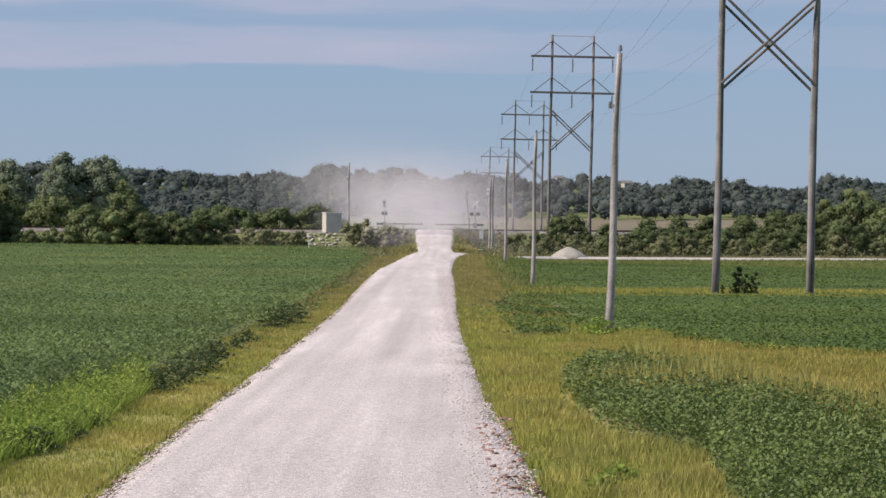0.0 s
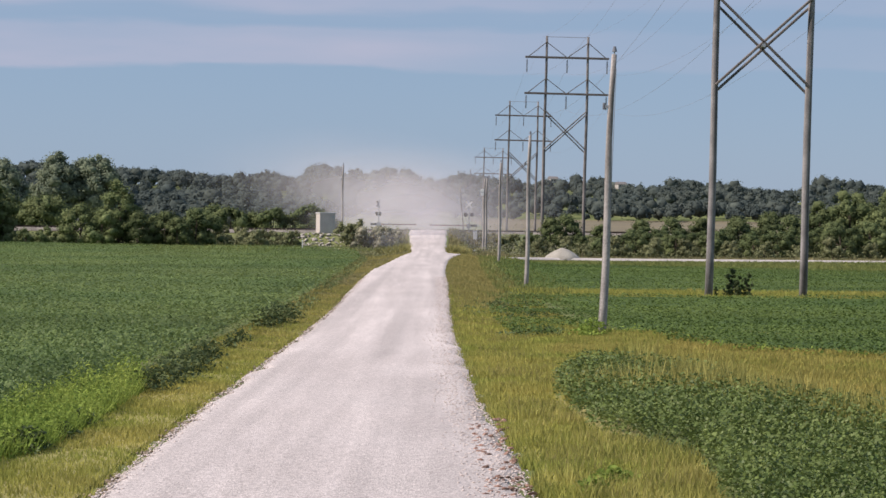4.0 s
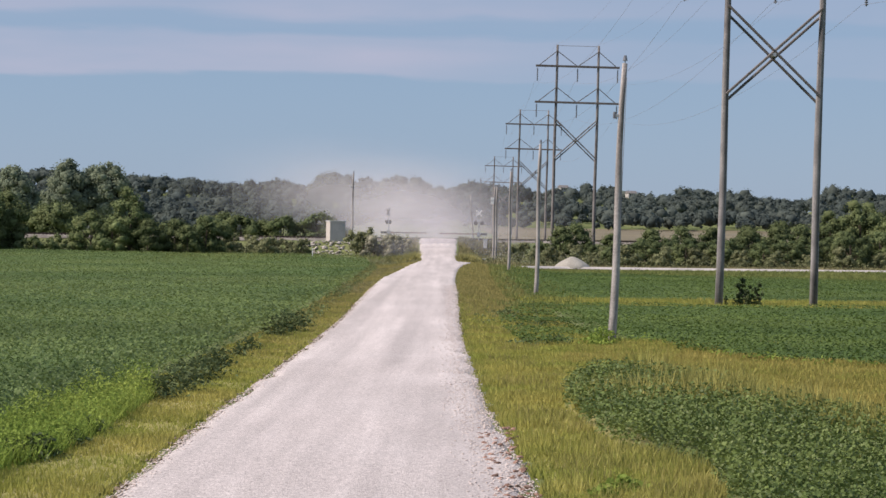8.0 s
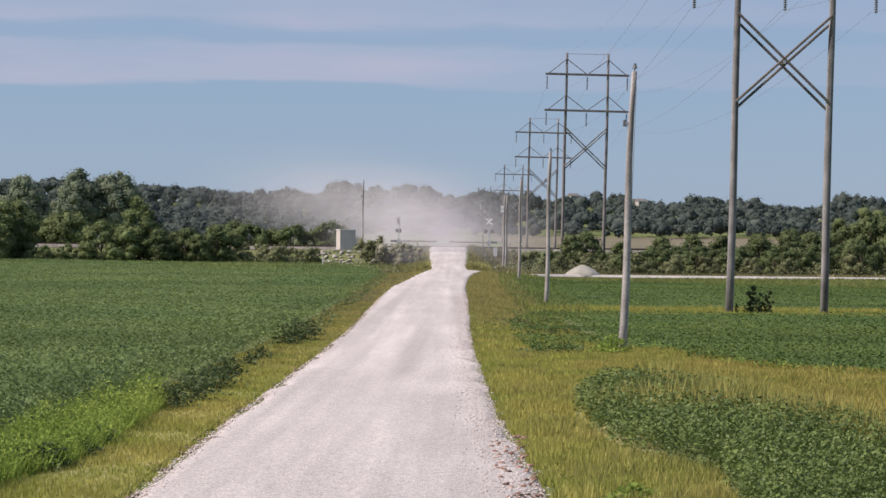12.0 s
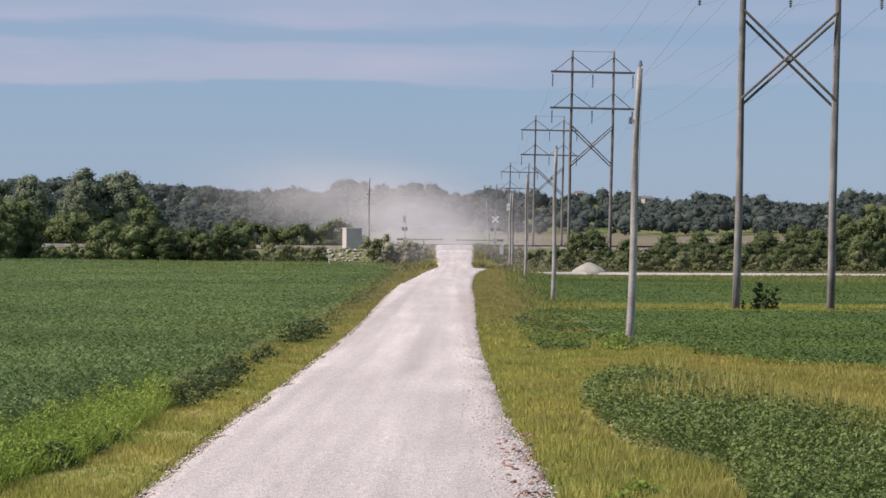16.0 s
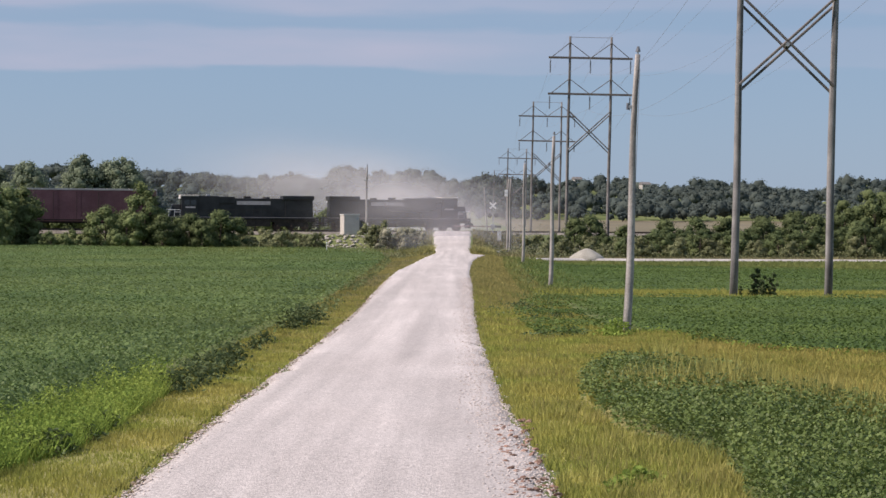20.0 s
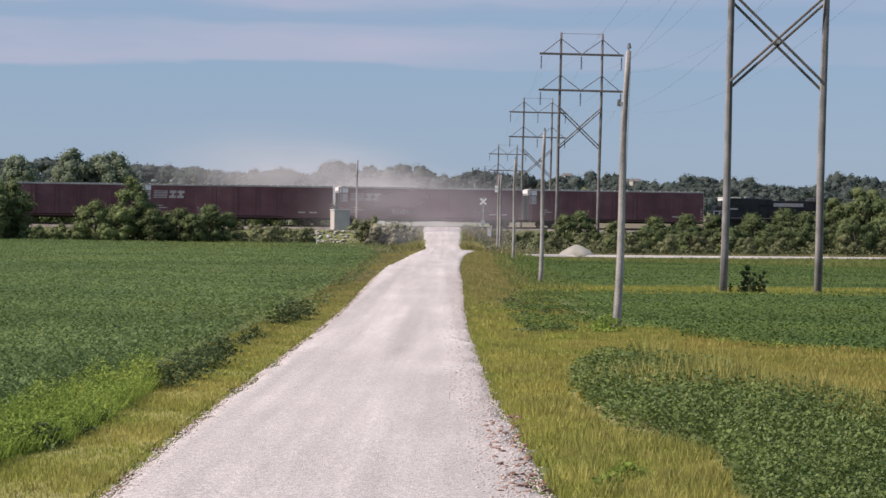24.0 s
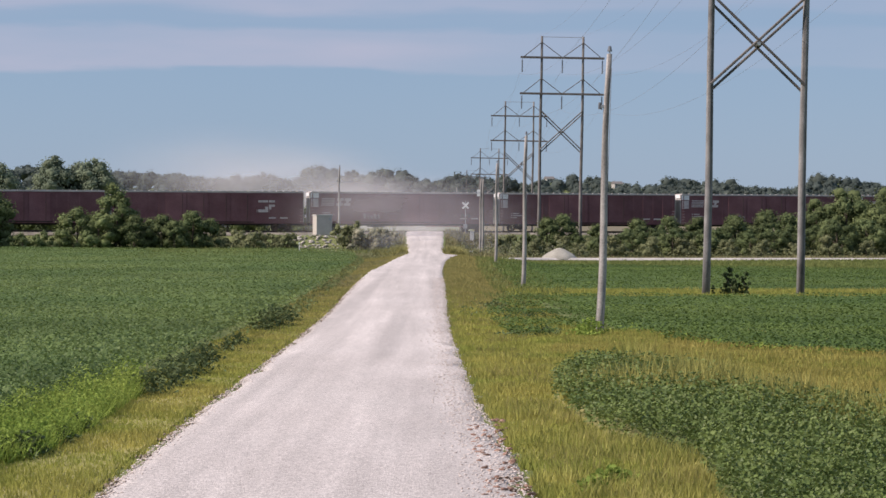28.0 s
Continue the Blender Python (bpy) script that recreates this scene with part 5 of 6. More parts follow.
def soil_clods():
    """Brown crumbs of soil and dead roots along the ragged left edge of the gravel."""
    rng = np.random.default_rng(12)
    n = 1700
    y = 22 + 90 * rng.uniform(size=n) ** 1.5
    keep = lump(0 * y, y, 1.1, 0.4) + 0.5 * lump(0 * y, y, 3.7, 1.0) > 0.05
    y = y[keep]
    n = len(y)
    x = np.interp(y, ROAD_Y, ROAD_L) + rng.normal(0.02, 0.11, n)
    z = np.maximum(land(x, y), np.interp(y, ROADZ_Y, ROADZ_Z) - 0.08) + 0.03
    s = rng.uniform(0.015, 0.042, n) * (1 + y / 160)
    o = np.array([(1, 0, 0), (0, 1.4, 0), (-1, 0, 0), (0, -1.4, 0), (0, 0, 0.7), (0, 0, -0.6)])
    V = np.stack([x, y, z], 1)[:, None, :] + o[None] * s[:, None, None] * rng.uniform(0.6, 1.3, (n, 6, 1))
    f = np.array([(0, 1, 4), (1, 2, 4), (2, 3, 4), (3, 0, 4), (1, 0, 5), (2, 1, 5), (3, 2, 5), (0, 3, 5)])
    return V.reshape(-1, 3), (np.arange(n)[:, None, None] * 6 + f[None]).reshape(-1, 3)


V, F = soil_clods()
stuff("soil_clods", V, F, M_SOIL, "brown crumbling soil along the road edge", "soil")


def gravel_pile():
    bm = Bm()
    bmesh.ops.create_circle(bm, cap_ends=False, segments=40, radius=1)
    bm.clear()
    rings, segs = 10, 40
    rows_ = []
    for i in range(rings + 1):
        r = i / rings
        rows_.append([bm.verts.new((2.25 * r * math.cos(a) * (1 + 0.06 * math.sin(3 * a)), 1.9 * r * math.sin(a), 1.25 * (1 - r ** 1.5) + 0.07 * noise.noise((3 * r * math.cos(a), 3 * r * math.sin(a), 1)) - 0.12 * (r > 0.95))) for a in (2 * math.pi * k / segs for k in range(segs))])
    for i in range(rings):
        for k in range(segs):
            bm.faces.new((rows_[i][k], rows_[i + 1][k], rows_[i + 1][(k + 1) % segs], rows_[i][(k + 1) % segs]))
    bmesh.ops.remove_doubles(bm, verts=bm.verts, dist=0.001)
    ob = new("gravel_pile", to_mesh("gravel_pile", bm, M_PILE, True))
    ob.location = (15.6, 246.6, -0.1)
    tagged(ob, "heap of pale gravel beside the farm lane", "gravel pile")


gravel_pile()


def cabinet(x, y, w, h, label):
    c = thing("signal_cabinet", pose(x, y, at(x, y)), label, "cabinet")
    part("body", box(Bm(), -w / 2, w / 2, -0.25, 0.25, 0.1, h, 0.02), M_WHITE, c)
    part("base", box(Bm(), -w / 2 - 0.05, w / 2 + 0.05, -0.3, 0.3, -0.3, 0.1, 0.01), M_RIPRAP, c)
    part("lid", box(Bm(), -w / 2 - 0.04, w / 2 + 0.04, -0.3, 0.3, h, h + 0.06, 0.01), M_WHITE, c)


cabinet(5.5, 284.5, 0.55, 1.35, "small white equipment cabinet by the crossing")
cabinet(4.9, 266, 0.9, 0.5, "low white box in the grass by the crossing")


# ------------------------------------------------------------ poles and pylons
def wood_pole(x, y, height, lean, r, label, mat=M_POLE, top=True):
    p = thing("utility_pole", pose(x, y, at(x, y), 0, lean, 0), label, "utility pole", "roadside poles")
    bm = Bm()
    steps = 7
    pts = [(0.05 * math.sin(i * 0.9), 0.03 * math.cos(i), -0.6 + (height + 0.6) * i / steps) for i in range(steps + 1)]
    path_tube(bm, pts, [r * (1 - 0.42 * i / steps) for i in range(steps + 1)], 12)
    part("shaft", bm, mat, p, smooth=True)
    part("ground_wire", tube(Bm(), (r * 0.8, -r * 0.75, 0), (r * 0.5, -r * 0.5, height * 0.95), 0.012, 0.012, 5), M_WIRE, p)
    if top:
        part("pin", tube(Bm(), (0, 0, height - 0.05), (0, 0, height + 0.16), 0.03, 0.03, 8), M_STEEL, p)
        part("insulator", path_tube(Bm(), [(0, 0, height + 0.1), (0, 0, height + 0.2), (0, 0, height + 0.3)], [0.10, 0.075, 0.05], 10), M_GLASSY, p, "grey top insulator")
        bracket = part("bracket", box(Bm(), -r - 0.12, -r * 0.4, -0.05, 0.05, height - 2.05, height - 1.93, 0.01), M_STEEL, p)
        part("clamp", tube(Bm(), (-r - 0.12, 0, height - 2.1), (-r - 0.12, 0, height - 1.85), 0.06, 0.06, 8), M_GLASSY, bracket)
    return p


wood_pole(6.3, 75.8, 10.6, 1.9, 0.175, "tall weathered grey wooden utility pole in the grass")
wood_pole(6.25, 139, 10.6, 1.0, 0.175, "tall weathered grey wooden utility pole in the grass")
wood_pole(6.5, 209, 10.6, 0.8, 0.175, "tall weathered grey wooden utility pole in the grass")
wood_pole(6.6, 270, 10.2, 0.8, 0.19, "weathered wooden utility pole near the crossing")
wood_pole(6.2, 268, 10.2, 1.2, 0.19, "pale weathered wooden utility pole near the crossing")
marker = thing("pole_marker", pose(6.05, 267.75, at(6.2, 268) + 8.3), "white marker plate on a wooden pole", "sign")
part("plate", box(Bm(), -0.22, 0.22, -0.03, 0.0, -0.45, 0.45, 0.01), M_WHITE, marker)
part("strap", box(Bm(), -0.24, 0.24, -0.04, -0.03, -0.05, 0.05, 0.005), M_STEEL, marker)
stake = thing("field_stake", pose(-16.3, 243, at(-16.3, 243)), "small white stake at the end of the bean field", "stake")
part("post", box(Bm(), -0.05, 0.05, -0.05, 0.05, -0.2, 1.5, 0.01), M_WHITE, stake)
part("cap", box(Bm(), -0.08, 0.08, -0.08, 0.08, 1.5, 1.7, 0.02), M_WHITE, stake)
wood_pole(3.9, 296, 6.8, -4.0, 0.12, "thin leaning wooden pole beside the crossing", top=False)
wood_pole(-13.4, 282, 9.6, 0.9, 0.17, "weathered wooden pole beside the signal hut")

SPACE = 5.75
ARM = 5.8


def pylon(x, y, height, label, wood, arms=2, turn=0.0):
    """A timber H-frame: two poles, crossarms with braces, X-brace, hanging insulators."""
    z = at(x, y)
    f = thing("power_pylon", pose(x, y, z, 0, 0.8, turn), label, "power pylon", "timber power pylons")
    for sx in (-1, 1):
        bm = Bm()
        steps = 8
        path_tube(bm, [(sx * SPACE / 2 + 0.03 * math.sin(i * 1.3 + sx), 0, -0.8 + (height + 0.8) * i / steps) for i in range(steps + 1)], [0.255 * (1 - 0.36 * i / steps) for i in range(steps + 1)], 12)
        part("pole", bm, wood, f, "weathered timber pole", smooth=True)
        part("ground_wire", tube(Bm(), (sx * SPACE / 2 + 0.2, -0.2, 0), (sx * SPACE / 2 + 0.12, -0.12, height - 0.4), 0.014, 0.014, 5), M_WIRE, f)
    part("tie_rod", tube(Bm(), (-SPACE / 2, 0, height - 0.1), (SPACE / 2, 0, height - 0.1), 0.035, 0.035, 6), M_WIRE, f)
    for k in range(arms):
        za = height - 2.95 - k * 5.0
        arm = part("crossarm", box(Bm(), -ARM, ARM, -0.30, -0.16, za - 0.13, za + 0.13, 0.015), M_ARM, f, "dark timber crossarm")
        part("crossarm", box(Bm(), -ARM, ARM, 0.16, 0.30, za - 0.13, za + 0.13, 0.015), M_ARM, f, "dark timber crossarm")
        for sx in (-1, 1):
            for ex in (sx * (ARM - 0.5), sx * 0.15):
                part("brace", tube(Bm(), (sx * SPACE / 2, -0.2, za + 2.1), (ex, -0.23, za + 0.1), 0.055, 0.055, 6), M_ARM, f)
        for ex in (-ARM + 0.25, 0.0, ARM - 0.25):
            drop = [(0.0, 0.02), (0.33, 0.02)] + [(0.35 + q * 0.145 + a, r) for q in range(12) for a, r in ((0.0, 0.05), (0.045, 0.125), (0.08, 0.12), (0.10, 0.05))] + [(2.12, 0.04)]
            bm = path_tube(Bm(), [(ex, 0, za - a) for a, _ in drop], [r for _, r in drop], 8)
            part("insulator_string", bm, M_GLASSY, arm, "string of grey disc insulators")
    zc = height - 13.2
    for sx in (-1, 1):
        for dy, lift in ((-0.27, 0.22), (0.27, -0.22)):
            bm = Bm()
            tube(bm, (-sx * SPACE / 2, dy, zc - 2.7 + lift), (sx * SPACE / 2, dy, zc + 2.7 + lift), 0.085, 0.085, 6)
            part("cross_brace", bm, M_LEG if wood == M_PYLON else M_ARM, f, "timber cross brace")
    part("brace_bolt", tube(Bm(), (0, -0.36, zc), (0, 0.36, zc), 0.12, 0.12, 10), M_STEEL, f)
    return x, y, z, height


LINE = [(17.9, -60, 30.0), (19.6, 122.3, 28.7), (17.4, 277, 30.4), (17.0, 405, 27.9), (16.9, 615, 24.1), (17.0, 870, 22.0)]
tops = [pylon(x, y, h, "timber H-frame power pylon with two crossarms in the bean field" if i < 3 else "distant timber H-frame power pylon", M_LEG if i < 2 else M_PYLON) for i, (x, y, h) in enumerate(LINE)]
pylon(-310, 1500, 17.0, "far-off power pylon on the wooded bluff", M_PYLON)


def wire(a, b, sag, r, label):
    bm = Bm()
    a, b = Vector(a), Vector(b)
    n = 18
    pts = []
    for i in range(n + 1):
        q = a.lerp(b, i / n)
        q.z -= sag * 4 * (i / n) * (1 - i / n)
        pts.append(q)
    path_tube(bm, pts, [r] * (n + 1), 5)
    ob = new("power_line", to_mesh("power_line", bm, M_WIRE))
    tagged(ob, label, "wire", "overhead wires")


for (x0, y0, z0, h0), (x1, y1, z1, h1) in zip(tops[:-2], tops[1:-1]):
    sag = (y1 - y0) ** 2 * 0.00014
    for sx in (-1, 1):
        wire((x0 + sx * SPACE / 2, y0, z0 + h0), (x1 + sx * SPACE / 2, y1, z1 + h1), sag * 0.7, 0.007, "thin shield wire between the pylons")
    for k in range(2):
        for ex in (-ARM + 0.25, 0.0, ARM - 0.25):
            dz = -2.95 - k * 5.0 - 2.1
            wire((x0 + ex, y0, z0 + h0 + dz), (x1 + ex, y1, z1 + h1 + dz), sag, 0.010, "sagging power conductor between the pylons")


def house(x, y, w, label):
    z = at(x, y)
    h = thing("farmhouse", pose(x, y, z, 0, 0, 20), label, "house")
    body = part("wall", box(Bm(), -w / 2, w / 2, -2.5, 2.5, -1, 2.4), M_HOUSE, h)
    bm = Bm()
    v = [bm.verts.new(q) for q in ((-w / 2 - 0.3, -2.9, 2.4), (w / 2 + 0.3, -2.9, 2.4), (w / 2 + 0.3, 2.9, 2.4), (-w / 2 - 0.3, 2.9, 2.4), (-w / 2 - 0.3, 0, 3.9), (w / 2 + 0.3, 0, 3.9))]
    for q in ((0, 1, 5, 4), (2, 3, 4, 5), (0, 4, 3), (1, 2, 5), (3, 2, 1, 0)):
        bm.faces.new([v[k] for k in q])
    part("roof", bm, M_SHINGLE, h)
    for k in (-0.3, 0, 0.3):
        part("window", box(Bm(), k * w - 0.4, k * w + 0.4, -2.56, -2.5, 0.9, 1.9), M_WINDOW, body)


house(109, 1186, 5.5, "pale farmhouse on an open rise of the bluff")
# made-up building, stands in for a bare pale field patch on this rise
house(69, 1192, 5, "made-up pale building for a bare field patch")


# ------------------------------------------------------------ the train
def bogie(parent, x, axles, wheelbase, wheel_r, mats, deep=0.66):
    """A railway bogie with side frames, axles and wheels."""
    bm = Bm()
    half = wheelbase / 2
    for sy in (-1, 1):
        y0, y1 = sy * 1.0 - 0.09, sy * 1.0 + 0.09
        box(bm, x - half - 0.35, x + half + 0.35, y0, y1, 0.42, deep, 0.03)
        box(bm, x - 0.45, x + 0.45, y0 - 0.02, y1 + 0.02, 0.25, 0.8, 0.03)
    box(bm, x - 0.25, x + 0.25, -1.1, 1.1, 0.55, 0.9, 0.02)
    b = part("bogie", bm, mats, parent, "grimy black bogie")
    for i in range(axles):
        ax = x - half + wheelbase * i / (axles - 1)
        bm = Bm()
        for sy in (-1, 1):
            tube(bm, (ax, sy * 0.69, wheel_r), (ax, sy * 0.83, wheel_r), wheel_r, wheel_r, 20)
            tube(bm, (ax, sy * 0.66, wheel_r), (ax, sy * 0.69, wheel_r), wheel_r + 0.03, wheel_r + 0.03, 20)
            tube(bm, (ax, sy * 0.9, wheel_r), (ax, sy * 1.14, wheel_r), 0.14, 0.14, 10)
        tube(bm, (ax, -0.7, wheel_r), (ax, 0.7, wheel_r), 0.09, 0.09, 8)
        part("wheelset", bm, M_RAIL, b, "steel wheelset")
    return b


def coupler(parent, x, way):
    bm = Bm()
    box(bm, min(x, x + way * 0.62), max(x, x + way * 0.62), -0.13, 0.13, 0.76, 1.02, 0.02)
    box(bm, min(x + way * 0.4, x + way * 0.7), max(x + way * 0.4, x + way * 0.7), -0.22, 0.22, 0.7, 1.06, 0.04)
    part("coupler", bm, M_RAIL, parent, "rusty knuckle coupler")


def locomotive(label):
    """A black road locomotive, nose towards +x, its rail contact at z = 0."""
    t = thing("locomotive", TRACK, label, "locomotive", "train locomotives")
    part("deck", box(Bm(), -10.6, 10.6, -1.52, 1.52, 1.42, 1.72, 0.03), M_BLACK, t)
    part("side_sill_stripe", box(Bm(), -10.4, 10.4, -1.535, -1.52, 1.63, 1.67), M_STENCIL, t, "thin pale sill stripe")
    part("side_sill_stripe", box(Bm(), -10.4, 10.4, 1.52, 1.535, 1.63, 1.67), M_STENCIL, t, "thin pale sill stripe")
    part("underframe", box(Bm(), -10.4, 10.4, -1.2, 1.2, 1.02, 1.42, 0.03), M_GRIME, t, "grimy black underframe")
    part("fuel_tank", box(Bm(), -3.9, 4.0, -1.35, 1.35, 0.42, 1.42, 0.12), M_GRIME, t, "grimy black fuel tank")
    bogie(t, -6.9, 3, 4.0, 0.53, M_GRIME, 1.2)
    bogie(t, 6.9, 3, 4.0, 0.53, M_GRIME, 1.2)
    hood = part("engine_hood", box(Bm(), -6.0, 3.4, -0.98, 0.98, 1.72, 4.22, 0.08), M_BLACK, t)
    for i in range(8):
        for sy in (-1, 1):
            box_bm = box(Bm(), -5.8 + i * 1.13, -4.8 + i * 1.13, sy * 0.99 - 0.02, sy * 0.99 + 0.02, 1.85, 3.2, 0.012)
            part("hood_door", box_bm, M_BLACK, hood)
    rad = part("radiator_section", box(Bm(), -10.0, -6.0, -1.12, 1.12, 1.72, 4.45, 0.06), M_BLACK, t)
    bm = Bm()
    box(bm, -10.15, -5.6, -1.5, 1.5, 4.05, 4.62, 0.10)
    part("radiator_wing", bm, M_BLACK, t, "flared black radiator top")
    for i in range(9):
        part("louvre", box(Bm(), -9.8 + i * 0.42, -9.5 + i * 0.42, -1.52, -1.50, 4.15, 4.5, 0.004), M_GRIME, rad)
    part("rear_step_well", box(Bm(), -10.75, -10.5, -1.5, 1.5, 0.5, 1.72, 0.02), M_BLACK, t)
    part("inverter_cabinet", box(Bm(), 3.4, 6.4, -1.3, 1.3, 1.72, 4.5, 0.06), M_BLACK, t, "black equipment cabinet")
    part("blower_duct", box(Bm(), 1.2, 3.4, -1.15, 1.15, 3.5, 4.42, 0.06), M_BLACK, t)
    cab = part("cab", box(Bm(), 6.4, 8.75, -1.55, 1.55, 1.72, 4.42, 0.06), M_BLACK, t)
    bm = Bm()
    box(bm, 6.3, 8.9, -1.58, 1.58, 4.42, 4.62, 0.08)
    # pale grey on a black cab: the sunlit look of the roof as colour
    part("cab_roof", bm, M_HUT, t, "cab roof, pale grey standing for sunlight")
    for sy in (-1, 1):
        for a, b in ((6.7, 7.45), (7.6, 8.35)):
            part("cab_window", box(Bm(), a, b, sy * 1.555 - 0.015, sy * 1.555 + 0.015, 3.25, 3.95, 0.01), M_WINDOW, cab, "dark cab side window")
        part("number_panel", box(Bm(), 6.8, 8.2, sy * 1.56 - 0.006, sy * 1.56 + 0.006, 2.85, 3.05), M_STENCIL, cab, "pale number panel")
        part("windscreen", box(Bm(), 8.75, 8.78, sy * 0.75 - 0.45, sy * 0.75 + 0.45, 3.3, 4.05, 0.01), M_WINDOW, cab)
    # added panel whose pale colour carries the sunlit patch at the cab front
    part("sunlit_panel", box(Bm(), 8.79, 8.92, -1.35, 1.35, 4.08, 4.40, 0.02), M_HUTROOF, cab, "added pale panel for the sunlit cab front")
    bm = Bm()
    box(bm, 8.75, 10.35, -1.15, 1.15, 1.72, 3.35, 0.12)
    for v in bm.verts:
        if v.co.x > 9.6:
            v.co.x -= (v.co.z - 1.72) * 0.22
            v.co.y *= 0.86
    part("nose", bm, M_BLACK, t, "short sloped black nose")
    part("headlight", box(Bm(), 8.85, 8.98, -0.3, 0.3, 4.12, 4.36, 0.02), M_WHITE, t, "twin headlight panel")
    bm = Bm()
    box(bm, 10.5, 10.75, -1.5, 1.5, 0.35, 1.72, 0.05)
    part("plow_pilot", bm, M_BLACK, t, "black snowplow pilot")
    for sy in (-1, 1):
        part("letter_panel", box(Bm(), -3.9, 0.9, sy * 1.0 - 0.03, sy * 1.0 + 0.034, 3.35, 3.85), M_STENCIL, hood, "band of pale lettering bars")
        bm = Bm()
        tube(bm, (-10.4, sy * 1.48, 2.65), (6.3, sy * 1.48, 2.65), 0.022, 0.022, 6)
        for i in range(14):
            tube(bm, (-10.4 + i * 1.28, sy * 1.48, 1.7), (-10.4 + i * 1.28, sy * 1.48, 2.65), 0.018, 0.018, 6)
        part("handrail", bm, M_GRIME, t, "grimy walkway handrail")
        for ex in (-10.55, 10.35):
            for q in range(4):
                part("step", box(Bm(), ex - 0.25, ex + 0.25, sy * 1.45 - 0.12, sy * 1.45 + 0.12, 0.42 + q * 0.32, 0.46 + q * 0.32), M_STENCIL, t, "pale-edged step")
    for sy in (-1, 1):
        bm = Bm()
        tube(bm, (8.95, sy * 1.45, 2.6), (10.6, sy * 1.45, 2.6), 0.035, 0.035, 6)
        for q in range(3):
            tube(bm, (8.95 + q * 0.8, sy * 1.45, 1.7), (8.95 + q * 0.8, sy * 1.45, 2.6), 0.03, 0.03, 6)
        part("nose_handrail", bm, M_WHITE, t, "white front platform handrail")
        part("nose_stripe", box(Bm(), 8.9, 9.7, sy * 1.16 - 0.008, sy * 1.16 + 0.008, 2.2, 2.45), M_STENCIL, t, "pale stripe on the nose")
    part("exhaust_stack", box(Bm(), -1.2, -0.2, -0.35, 0.35, 4.22, 4.5, 0.04), M_GRIME, t)
    part("roof_fan", tube(Bm(), (-3.4, 0, 4.2), (-3.4, 0, 4.42), 0.55, 0.5, 16), M_GRIME, t)
    part("horn", box(Bm(), 4.6, 5.1, -0.35, 0.35, 4.5, 4.72, 0.03), M_STEEL, t)
    part("rear_headlight", box(Bm(), -10.2, -10.14, -0.2, 0.2, 3.75, 3.95, 0.01), M_WHITE, t)
    part("dynamic_brake_grid", box(Bm(), 4.0, 6.2, -1.33, -1.30, 3.75, 4.3, 0.01), M_GRIME, t)
    coupler(t, 10.7, 1)
    coupler(t, -10.7, -1)
    return t


